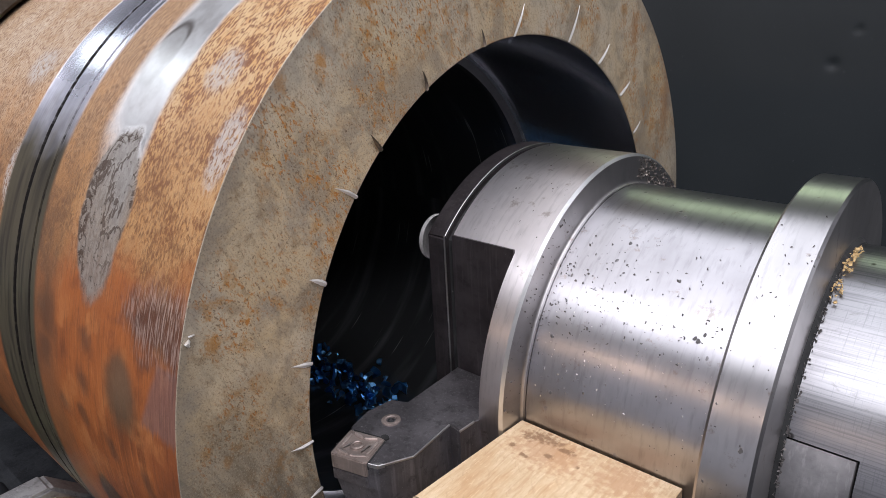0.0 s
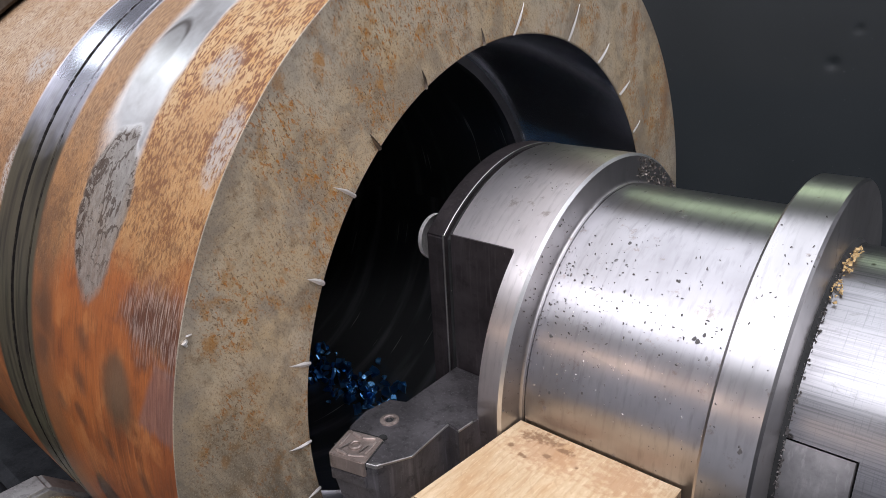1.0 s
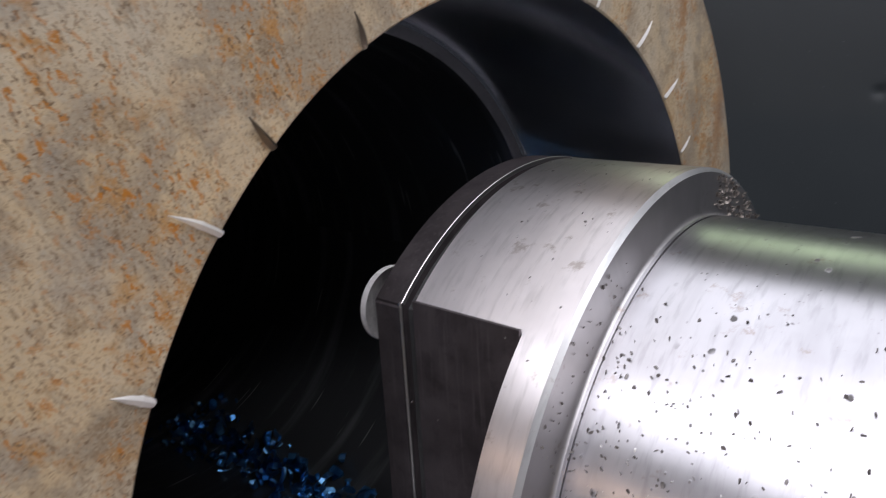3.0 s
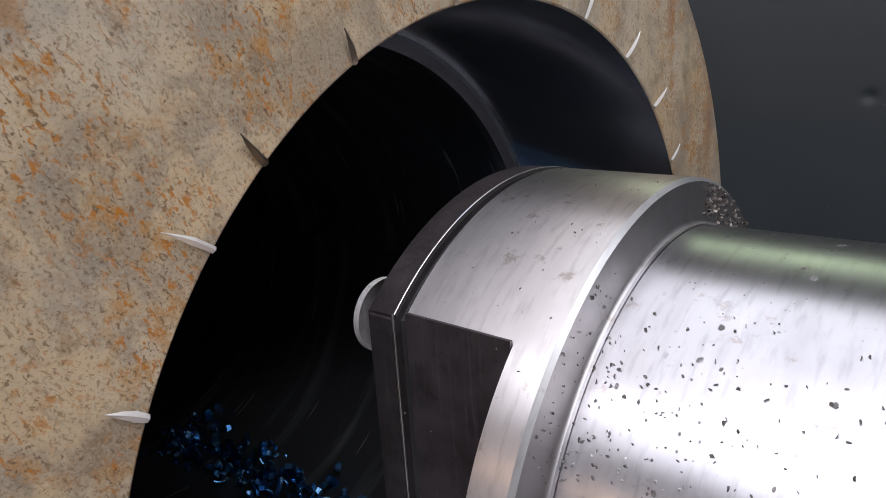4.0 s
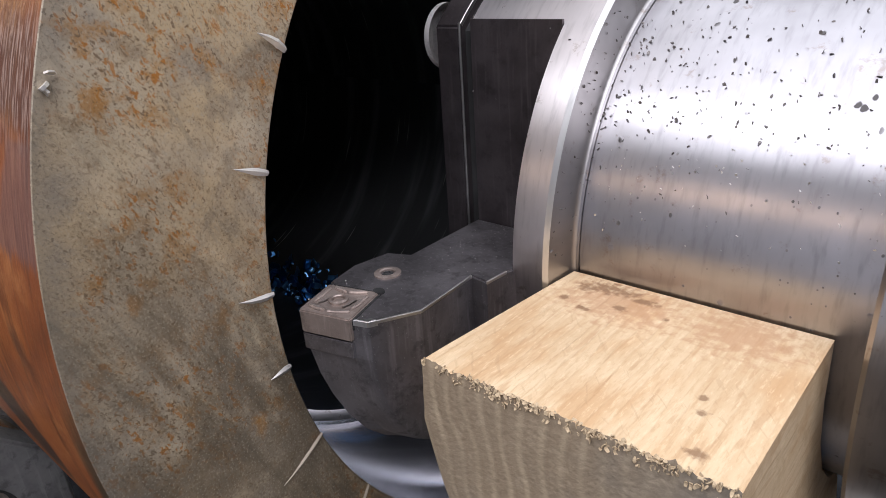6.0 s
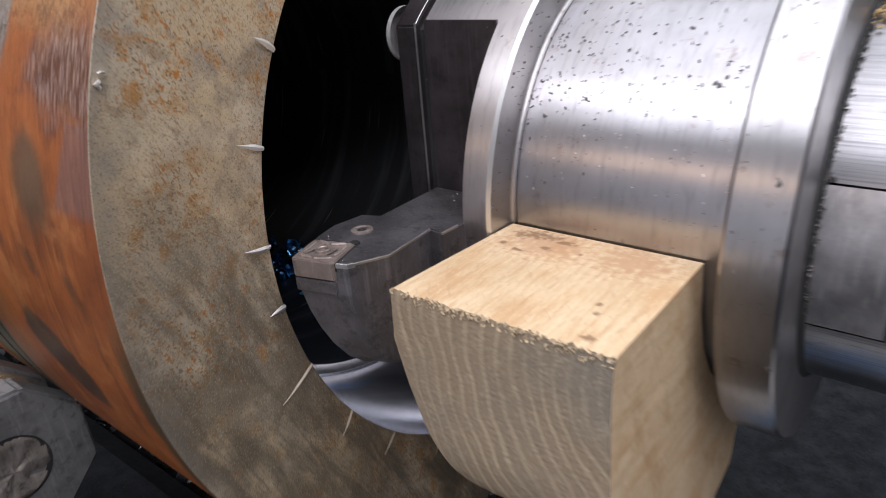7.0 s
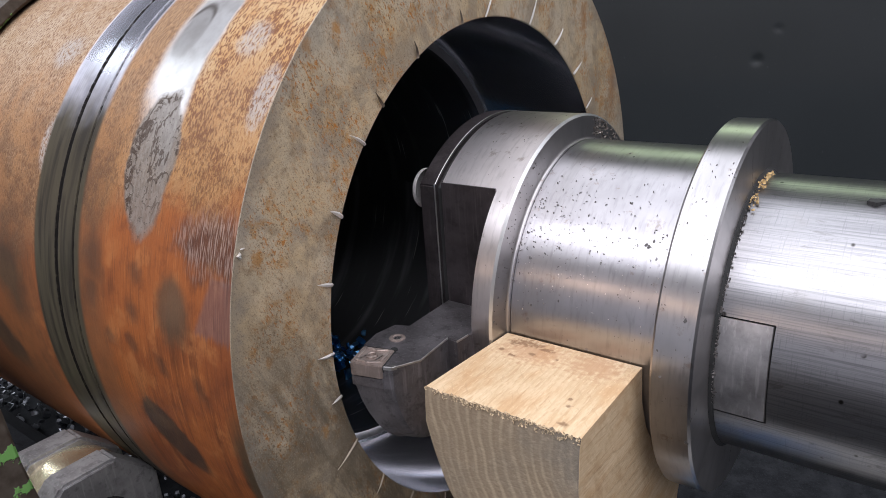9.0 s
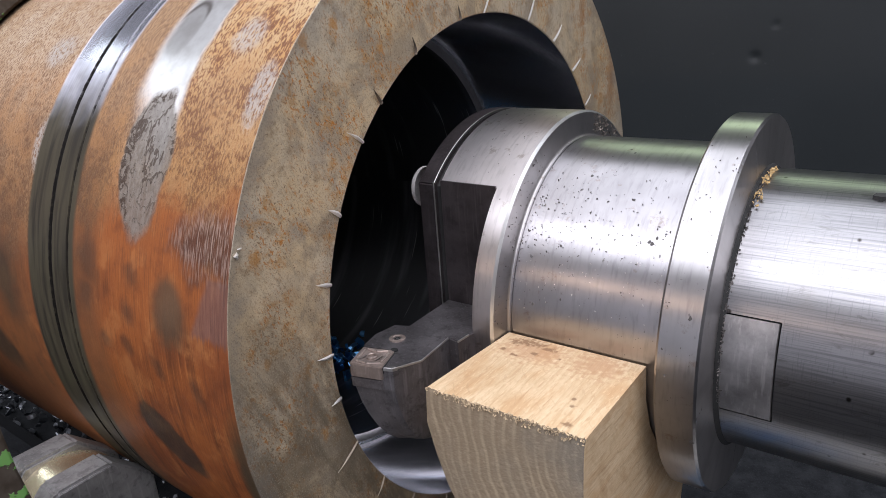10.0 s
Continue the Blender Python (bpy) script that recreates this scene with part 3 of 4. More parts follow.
def make_green():
    m = Mat("flaking_green_paint", 0.5)
    n = m.noise(m.q, 6.5, 5.0, 0.6)
    f = m.step(n, 0.565, 0.58)
    col = m.mix(m.step(m.noise(m.q, 20.0, 4.0), 0.3, 0.7), (0.045, 0.033, 0.024), (0.09, 0.075, 0.06))
    m.set("Base Color", m.mix(f, col, (0.16, 0.36, 0.10)))
    m.bump(f, 0.0006, 0.8)
    return m.m


green_paint = make_green()


def make_chip(name, a, b, rough=0.28):
    m = Mat(name, rough, 1.0)
    g = m.t.nodes.new("ShaderNodeNewGeometry")
    m.set("Base Color", m.mix(g.outputs["Random Per Island"], a, b))
    return m.m


blue_chip = make_chip("blued_steel_chip", (0.03, 0.16, 0.42), (0.22, 0.52, 0.85))
grey_chip = make_chip("grey_steel_chip", (0.02, 0.022, 0.028), (0.50, 0.52, 0.56), 0.4)
bright_bit = make_chip("bright_steel_sliver", (0.62, 0.60, 0.57), (0.85, 0.84, 0.82), 0.35)
shaving_mat = Mat("wood_shaving", 0.8, 0.0, (0.60, 0.42, 0.20)).m
brass = make_dark("oily_roller_steel", (0.70, 0.61, 0.43), 0.22, 0.9, blotch=0.2)
wall_paint = Mat("workshop_wall_paint", 0.8, 0.0, (0.20, 0.20, 0.20)).m
floor_mat = make_dark("workshop_concrete", (0.06, 0.06, 0.06), 0.7, 0.0)


# ---- helpers for meshes ----
ORG = {}


def thing(name, org, label, category, group="", kind=""):
    ob = new(name)
    ob.empty_display_size = 0.02
    ob.location = (org[0] * U, org[1] * U, org[2] * U + AZ)
    ORG[ob.name] = Vector(org)
    return tagged(ob, label, category, group, kind)


def part(name, bm, mat, parent, label="", smooth=30, kind=""):
    """Links a bmesh, given in bore radii about the axis, as one mesh object under a thing or a part."""
    org = ORG[parent.name] if parent else Vector((0, 0, 0))
    bmesh.ops.recalc_face_normals(bm, faces=bm.faces)
    me = bpy.data.meshes.new(name)
    for v in bm.verts:
        v.co = (v.co - org) * U
    bm.to_mesh(me)
    bm.free()
    me.materials.append(mat)
    if smooth:
        me.polygons.foreach_set("use_smooth", [True] * len(me.polygons))
        me.set_sharp_from_angle(angle=radians(smooth))
    ob = new(name, me)
    ORG[ob.name] = org
    if parent:
        ob.parent = parent
    else:
        ob.location = (0, 0, AZ)
    return tagged(ob, label, "", "", kind)


def lone(name, bm, mat, label, category, kind="", group="", smooth=30):
    return tagged(part(name, bm, mat, None, "", smooth), label, category, group, kind)


def revolve(profile, c=(0.0, 0.0), seg=160, a0=0.0, a1=360.0, bm=None):
    """A profile of (x, r) turned about the line y=c[0], z=c[1]; angles in degrees up from the front."""
    bm = bm or bmesh.new()
    full = abs(a1 - a0 - 360) < 1e-6
    n = seg if full else seg + 1
    rings = []
    for x, r in profile:
        if r < 1e-6:
            rings.append([bm.verts.new((x, c[0], c[1]))] * n)
        else:
            rings.append([bm.verts.new((x, c[0] - r * math.cos(radians(a0 + (a1 - a0) * i / seg)), c[1] + r * math.sin(radians(a0 + (a1 - a0) * i / seg)))) for i in range(n)])
    for p, q in zip(rings, rings[1:]):
        for i in range(seg):
            j = (i + 1) % n
            f = [p[i], q[i], q[j], p[j]]
            f = [v for k, v in enumerate(f) if v not in f[:k]]
            if len(f) > 2:
                bm.faces.new(f)
    return bm


def prism(points, axis, lo, hi, bevel=0.0, bm=None, seg=2):
    """A closed outline drawn square to an axis and given depth along it."""
    own = bmesh.new()

    def at(a, b, h):
        return {"x": (h, a, b), "y": (a, h, b), "z": (a, b, h)}[axis]

    p = [own.verts.new(at(a, b, lo)) for a, b in points]
    q = [own.verts.new(at(a, b, hi)) for a, b in points]
    own.faces.new(p)
    own.faces.new(q[::-1])
    for i in range(len(p)):
        j = (i + 1) % len(p)
        own.faces.new((p[i], q[i], q[j], p[j]))
    bmesh.ops.recalc_face_normals(own, faces=own.faces)
    if bevel:
        sharp = [e for e in own.edges if len(e.link_faces) == 2 and e.calc_face_angle() > 0.6]
        bmesh.ops.bevel(own, geom=sharp, offset=bevel, segments=seg, affect="EDGES", clamp_overlap=True)
    if bm is None:
        return own
    me = bpy.data.meshes.new("tmp")
    own.to_mesh(me)
    own.free()
    bm.from_mesh(me)
    bpy.data.meshes.remove(me)
    return bm


def chord(r, flat, c, n=180):
    """A circle cut off by an upright flat on its front."""
    a = math.acos(min(1.0, (c[0] - flat) / r))
    return [(c[0] - r * math.cos(a + (2 * math.pi - 2 * a) * i / n), c[1] + r * math.sin(a + (2 * math.pi - 2 * a) * i / n)) for i in range(n + 1)]


def scatter(count, seed, place, size, curl=0.6):
    """Many small curled flakes in one mesh; place(rng) gives each one's spot."""
    rng = random.Random(seed)
    verts, faces = [], []
    for _ in range(count):
        p = Vector(place(rng))
        s = size * rng.uniform(0.45, 1.25)
        w, h = s * rng.uniform(0.35, 0.7), s * rng.uniform(0.08, 0.16)
        rot = Euler((rng.uniform(0, 6.3), rng.uniform(0, 6.3), rng.uniform(0, 6.3))).to_matrix()
        k, b0 = curl * rng.uniform(0.3, 1.6), len(verts)
        for i in range(4):
            a = (i / 3 - 0.5) * 2 * k
            cx, cz = math.sin(a) * s * 0.5 / max(k, 0.2), (1 - math.cos(a)) * s * 0.5 / max(k, 0.2)
            ww = w * (1.0 if 0 < i < 3 else rng.uniform(0.3, 0.9))
            for dy, dz in ((-ww / 2, 0), (ww / 2, 0), (ww / 2, h), (-ww / 2, h)):
                verts.append(tuple(p + rot @ Vector((cx, dy, cz + dz))))
        for i in range(3):
            o = b0 + 4 * i
            for j in range(4):
                faces.append((o + j, o + (j + 1) % 4, o + 4 + (j + 1) % 4, o + 4 + j))
        faces += [(b0 + 3, b0 + 2, b0 + 1, b0), (b0 + 12, b0 + 13, b0 + 14, b0 + 15)]
    me = bpy.data.meshes.new("flakes")
    me.from_pydata(verts, [], faces)
    bm = bmesh.new()
    bm.from_mesh(me)
    bpy.data.meshes.remove(me)
    return bm


def rect(a0, b0, a1, b1):
    return [(a0, b0), (a1, b0), (a1, b1), (a0, b1)]


# ---- setting: the workshop round the lathe ----
def metres(a):
    return a / U


def up(z):
    return (z - AZ) / U


lone("floor", prism(rect(metres(-4.2), metres(-3.7), metres(4.2), metres(2.4)), "z", up(-0.1), up(0.0)), floor_mat, "grey concrete workshop floor", "floor", "structure")
lone("ceiling", prism(rect(metres(-4.2), metres(-3.7), metres(4.2), metres(2.4)), "z", up(3.4), up(3.5)), wall_paint, "grey painted workshop ceiling", "ceiling", "structure")
lone("wall_front", prism(rect(metres(-4.2), metres(-3.7), metres(4.2), metres(-3.55)), "z", up(0.0), up(3.4)), Mat("pale_wall_paint", 0.8, 0.0, (0.68, 0.68, 0.72)).m, "pale painted workshop wall", "wall", "structure")
lone("wall_back", prism(rect(metres(-4.2), metres(2.25), metres(4.2), metres(2.4)), "z", up(0.0), up(3.4)), Mat("light_wall_paint", 0.8, 0.0, (0.60, 0.60, 0.60)).m, "light grey painted workshop wall", "wall", "structure")
lone("wall_west", prism(rect(metres(-4.2), metres(-3.55), metres(-4.05), metres(2.25)), "z", up(0.0), up(3.4)), wall_paint, "grey painted workshop wall", "wall", "structure")
lone("wall_east", prism(rect(metres(4.05), metres(-3.55), metres(4.2), metres(2.25)), "z", up(0.0), up(3.4)), wall_paint, "grey painted workshop wall", "wall", "structure")


def make_guard_sheet():
    """Dark sheet-metal splash guard with two small dents."""
    bm = bmesh.new()
    nx, nz = 150, 80
    x0, x1, z0, z1 = -9.0, 15.0, up(0.0), 2.6
    dents = ((-0.08, 0.38, 0.075, 0.015), (0.08, 0.66, 0.06, 0.008))

    def line(a, b, n, mid, tight):
        out = [a + (b - a) * i / n for i in range(n + 1)]
        return sorted({round(v, 4) for v in out + [mid - tight + 2 * tight * i / 60 for i in range(61)]})

    xs, zs = line(x0, x1, nx, 0.0, 0.6), line(z0, z1, nz, 0.5, 0.5)
    grid = []
    for z in zs:
        row = []
        for x in xs:
            y = 4.7 + sum(d * math.exp(-((x - a) ** 2 + (z - b) ** 2) / (r * r * 0.35)) for a, b, r, d in dents)
            row.append(bm.verts.new((x, y, z)))
        grid.append(row)
    for p, q in zip(grid, grid[1:]):
        for i in range(len(xs) - 1):
            bm.faces.new((p[i], p[i + 1], q[i + 1], q[i]))
    edge = [bm.verts.new((x, 4.76, z)) for x, z in ((x0, z0), (x1, z0), (x1, z1), (x0, z1))]
    bm.faces.new(edge)
    return bm


guard = thing("splash_guard", (3.0, 4.7, up(0.0)), "dark grey painted sheet metal guard with small dents", "machine guard")
part("sheet", make_guard_sheet(), guard_paint, guard, "thin dented sheet")
part("top_rail", prism(rect(4.66, 2.58, 4.84, 2.7), "x", -9.0, 15.0, 0.02), guard_paint, guard)

bed = thing("lathe_bed", (0.0, 0.5, up(0.0)), "dark oily cast iron lathe bed with chips in its trough", "lathe bed")
part("trough", prism([(-4.6, up(0.0)), (4.6, up(0.0)), (4.6, -2.3), (-1.2, -2.3), (-1.5, -2.0), (-4.6, -2.0)], "x", -9.0, 14.0, 0.02), bed_dark, bed)
part("slideway", prism([(-1.15, -2.29), (-0.55, -2.29), (-0.55, -2.05), (-0.7, -1.95), (-1.0, -1.95), (-1.15, -2.05)], "x", -9.0, 14.0, 0.015), bed_dark, bed)

# ---- the drum being bored ----
drum = thing("drum", (-2.5, 0.0, -1.38), "large rusty steel drum with a machined end and bored hole", "workpiece")
outer = [(-0.0018, 1.380), (-0.012, 1.379), (-0.30, 1.378), (-0.60, 1.378), (-0.862, 1.378), (-0.866, 1.362), (-0.874, 1.362), (-0.879, 1.377), (-0.980, 1.377), (-0.984, 1.355), (-0.997, 1.355), (-1.001, 1.377),
         (-1.155, 1.377), (-1.16, 1.3785), (-2.0, 1.379), (-4.0, 1.379), (-5.5, 1.379)]
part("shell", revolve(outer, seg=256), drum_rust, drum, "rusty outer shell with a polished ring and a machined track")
part("end_face", revolve([(-0.004, 1.0), (0.0, 1.004), (0.0, 1.1), (0.0, 1.25), (0.0, 1.3785), (-0.0018, 1.380)], seg=256), face_rust, drum, "grey end face with orange pin rust")
part("bore", revolve([(-0.004, 1.0), (-0.2, 1.0), (-0.585, 1.0), (-0.60, 0.996), (-0.607, 0.985)], seg=256), bore_bright, drum, "freshly bored bright steel bore")
part("shoulder", revolve([(-0.607, 0.985), (-0.612, 0.965), (-0.622, 0.952)], seg=256), head_steel, drum)
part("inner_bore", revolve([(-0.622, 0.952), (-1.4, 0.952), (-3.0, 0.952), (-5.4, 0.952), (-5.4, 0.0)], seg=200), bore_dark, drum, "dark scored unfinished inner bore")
part("back_plate", revolve([(-5.5, 1.379), (-5.5, 0.0)], seg=96), bed_dark, drum)

# slivers torn out over the bore's edge: angle at the edge, angle and radius of the tip
BURRS = ((91.8, 89.2, 1.089), (72.4, 71.4, 1.125), (58.5, 57.3, 1.085), (44.8, 44.0, 1.08), (31.7, 32.5, 1.055), (100.7, 101.4, 1.035), (117.1, 116.9, 1.04), (130.7, 130.6, 1.044),
         (139.2, 140.0, 1.08), (153.1, 152.8, 1.059), (165.4, 165.0, 1.068), (178.5, 177.7, 1.071), (187.8, 187.5, 1.045), (199.2, 199.9, 1.127), (213.0, 213.7, 1.073), (226.6, 225.8, 1.075), (240.5, 241.0, 1.07))
# one torn steel: burr_mat paler for catching light, dark_burr darkened as in shade
burr_mat = make_chip("torn_burr_steel", (0.80, 0.76, 0.71), (0.90, 0.87, 0.83), 0.4)
dull_burr = make_chip("dull_burr_steel", (0.50, 0.42, 0.33), (0.66, 0.58, 0.47), 0.45)
dark_burr = make_chip("shaded_burr_steel", (0.16, 0.13, 0.10), (0.26, 0.22, 0.18), 0.4)
for sliver in (burr_mat, dull_burr):
    sliver.node_tree.nodes["Principled BSDF"].inputs["Metallic"].default_value = 0.6
rng = random.Random(4)


def make_burr(a, b, r, wide):
    """A torn blade: broad and curled at the bore's edge, folded along its middle, drawn out to a point."""
    bm = bmesh.new()
    ra, rb_, n, rows = radians(a), radians(b), 9, []
    bend = rng.uniform(-0.003, 0.003)
    for i in range(n + 1):
        k = i / n
        rr, ang = 1.001 + (r - 1.001) * k, ra + (rb_ - ra) * k + bend * math.sin(k * 3.1)
        w = wide * (0.62 + 0.9 * k - 0.9 * k * k) * (1 - k ** 2.2) * (1 + 0.10 * rng.uniform(-1, 1)) + 0.0004
        lift = 0.0035 + 0.017 * k * (1 - 0.55 * k)
        c, s = math.cos(ang), math.sin(ang)
        rows.append([bm.verts.new((lift + e, rr * c - o * s, rr * s + o * c)) for o, e in ((-w, 0.0), (-w * 0.15, 0.6 * w), (w, -0.0005), (0.0, -0.0022))])
    for p, q in zip(rows, rows[1:]):
        for i in range(4):
            bm.faces.new((p[i], p[(i + 1) % 4], q[(i + 1) % 4], q[i]))
    bm.faces.new(rows[0]), bm.faces.new(rows[-1][::-1])
    return bm


for a, b, r in BURRS:
    thin = a > 195
    wide = rng.uniform(0.0062, 0.0078) if thin else rng.uniform(0.0075, 0.0105)
    dim = 98 < a < 135
    mat, words = (dull_burr, "dull torn steel sliver") if thin else (dark_burr, "dark torn steel sliver") if dim else (burr_mat, "bright torn steel sliver")
    part("burr", make_burr(a, b, r + (0.0 if thin else 0.022 if dim else 0.008), wide), mat, drum, words, 0)


def rim_place(g):
    a = radians(g.uniform(19.0, 23.0))
    return (g.uniform(-0.012, 0.012), -1.365 * math.cos(a), 1.365 * math.sin(a))


part("rim_burr", scatter(5, 31, rim_place, 0.036, 0.2), burr_mat, drum, "bright sliver on the outer rim", 0)

button_mat = make_dark("pale_zinc_button", (0.52, 0.50, 0.49), 0.5, 0.4)

# ---- boring bar ----
C = (0.019, -0.006)
bar = thing("boring_bar", (2.0, C[0], C[1] - 0.55), "thick bright steel boring bar with a slotted head", "boring bar")
bm = prism(chord(0.6405, -0.43, C), "x", 0.046, 0.285)
head = part("head", bm, head_steel, bar, "round grey steel head with a milled flat")
part("head_flat", prism(rect(-0.437, -0.455, -0.4305, 0.458), "x", 0.048, 0.2765), flat_steel, bar, "dark milled flat beside the tool")
part("collar", revolve([(0.278, 0.30), (0.278, 0.6408), (0.3475, 0.641)], C, 200), head_steel, bar, "turned shoulder")
part("chamfer", revolve([(0.3475, 0.641), (0.356, 0.6325)], C, 200), pale_edge, bar, "bright chamfer round the shoulder")
part("step_face", revolve([(0.356, 0.6325), (0.3575, 0.60), (0.3585, 0.556), (0.3605, 0.5505), (0.364, 0.547), (0.366, 0.546)], C, 200), step_steel, bar, "faced step behind the shoulder")
part("neck", revolve([(0.366, 0.546), (0.372, 0.5455), (0.3725, 0.541), (0.3755, 0.541), (0.376, 0.5455), (0.6, 0.546), (0.85, 0.546), (0.905, 0.546)], C, 200), bar_steel, bar, "bright turned neck speckled with black chips")
part("core", revolve([(-0.03, 0.0), (-0.03, 0.40), (0.04, 0.40)], C, 96), gap_black, bar)
plate = part("end_plate", prism(chord(0.640, -0.438, C), "x", -0.052, 0.018, 0.005), flat_steel, bar, "dark end plate with a worn bright edge")
part("plate_rim", revolve([(0.0185, 0.632), (0.0195, 0.6415), (0.018, 0.6425), (0.014, 0.6412)], C, 140, 45.0, 315.0), step_steel, plate, "worn bright edge")
part("flat_edge", prism(rect(0.0145, -0.4395, 0.0195, -0.4345), "z", -0.44, 0.45, 0.001), pale_edge, plate, "worn bright edge")
part("gap_seal", prism(chord(0.618, -0.418, C), "x", 0.018, 0.046), gap_black, bar)
part("button", revolve([(-0.054, 0.074), (-0.068, 0.074), (-0.08, 0.062), (-0.087, 0.04), (-0.09, 0.0)], (-0.385, 0.415), 40), button_mat, bar, "bright domed screw head")
part("flange_side", revolve([(1.016, 0.640), (1.017, 0.50), (1.019, 0.44)], C, 220), step_steel, bar, "faced dark side of the flange")
part("grime_ring", revolve([(1.017, 0.486), (1.022, 0.482), (1.030, 0.4728)], C, 160), gap_black, bar, "black grime beside the flange")
flange = part("flange", revolve([(0.895, 0.50), (0.895, 0.638), (0.903, 0.647), (1.009, 0.647), (1.016, 0.640)], C, 220), flange_steel, bar, "wide turned steel flange")


def make_shank_mesh():
    """Rear shank with a pocket milled through its skin for the key."""
    bm = bmesh.new()
    xs = [1.018, 1.0305, 1.178, 1.3, 1.6, 2.2, 3.5, 6.0, 9.0, 12.0]
    a_lo, a_hi = -19.6, 19.9
    angs = [a_lo + (a_hi - a_lo) * i / 14 for i in range(15)] + [a_hi + (360 - a_hi + a_lo) * i / 140 for i in range(1, 140)]
    grid = [[bm.verts.new((x, C[0] - 0.472 * math.cos(radians(a)), C[1] + 0.472 * math.sin(radians(a)))) for a in angs] for x in xs]
    n = len(angs)
    for i in range(len(xs) - 1):
        for j in range(n):
            if i in (0, 1) and j < 14:
                continue
            k = (j + 1) % n
            bm.faces.new((grid[i][j], grid[i + 1][j], grid[i + 1][k], grid[i][k]))
    revolve([(1.0, 0.44), (1.2, 0.44)], C, 20, a_lo - 2, a_hi + 2, bm)
    return bm


part("shank", make_shank_mesh(), shank_steel, bar, "scratched bright steel shank")
bm = revolve([(1.0190, 0.43), (1.0190, 0.468), (1.0205, 0.4705), (1.1715, 0.4705), (1.174, 0.468), (1.174, 0.43)], C, 24, -19.3, 19.35)
bmesh.ops.holes_fill(bm, edges=bm.edges, sides=0)
part("key", bm, make_dark("grey_key_steel", (0.30, 0.29, 0.29), 0.36, blotch=0.2), bar, "flush grey steel key in the shank")
part("nick", prism([(1.325, -0.125), (1.35, -0.135), (1.385, -0.10), (1.37, -0.085), (1.33, -0.095)], "z", 0.43, 0.4535), gap_black, bar, "small black nick")
part("key_seat", revolve([(1.0, 0.441), (1.19, 0.441)], C, 20, -20.5, 20.8), gap_black, bar)

# ---- tool holder with its insert ----
tool = thing("tool_holder", (0.15, -0.7, -0.33), "dark steel boring tool holder with a clamped diamond insert", "tool holder")
outline = [(0.158, -0.957), (0.196, -0.944), (0.243, -0.858), (0.229, -0.693), (0.272, -0.70), (0.276, -0.64), (0.30, -0.56), (0.249, -0.437), (0.045, -0.437), (0.052, -0.682), (0.002, -0.702), (-0.012, -0.79), (0.006, -0.868)]


def make_holder(points, levels, bevel):
    """Holder: flat top, leaning front, belly rounded to clear the bore."""
    bm = bmesh.new()
    rings = []
    for z, dx, dy in levels:
        ring = []
        for x, y in points:
            k = max(0.0, min(1.0, (-y - 0.55) / 0.4))
            f = max(0.0, min(1.0, (0.25 - x) / 0.25))
            ring.append(bm.verts.new((x + dx * k * f * 1.5, y + dy * k, z)))
        rings.append(ring)
    for p, q in zip(rings, rings[1:]):
        for i in range(len(p)):
            j = (i + 1) % len(p)
            bm.faces.new((p[i], p[j], q[j], q[i]))
    bm.faces.new(rings[0]), bm.faces.new(rings[-1][::-1])
    bmesh.ops.recalc_face_normals(bm, faces=bm.faces)
    z0 = levels[0][0]
    edges = [e for e in bm.edges if all(abs(v.co.z - z0) < 1e-5 for v in e.verts)]
    bmesh.ops.bevel(bm, geom=edges, offset=bevel, segments=2, affect="EDGES")
    return bm


holder = part("body", make_holder(outline, ((0.0, 0.0, 0.0), (-0.079, 0.002, 0.0)), 0.004), tool_steel, tool, "scuffed black holder body")
belly = outline + [(0.052, -0.962), (0.068, -0.984), (0.112, -0.966)]
part("belly", make_holder(belly, ((-0.078, 0.0, 0.0), (-0.13, 0.010, 0.006), (-0.18, 0.022, 0.018), (-0.23, 0.037, 0.036), (-0.275, 0.053, 0.062), (-0.305, 0.068, 0.095), (-0.325, 0.09, 0.15), (-0.335, 0.12, 0.22)), 0.001), tool_steel, tool, "rounded holder belly", 14)
e1, e2 = Vector((0.112, 0.030)), Vector((-0.035, 0.108))
tip = Vector((0.055, -0.992))
dia = [tip + e1 * 0.06 + e2 * 0.02, tip + e1 * 0.97, tip + e1 + e2 * 0.03, tip + e1 + e2 * 0.97, tip + e1 * 0.97 + e2, tip + e2 * 1.0 + e1 * 0.03, tip + e2 * 0.97, tip + e2 * 0.06]
insert = part("insert", prism([tuple(p) for p in dia], "z", -0.042, 0.004, 0.003), carbide, tool, "worn diamond shaped carbide insert")
mid = tip + (e1 + e2) * 0.5
ridge_mat = make_dark("rubbed_carbide", (0.48, 0.42, 0.39), 0.35, 0.8, blotch=0.3)
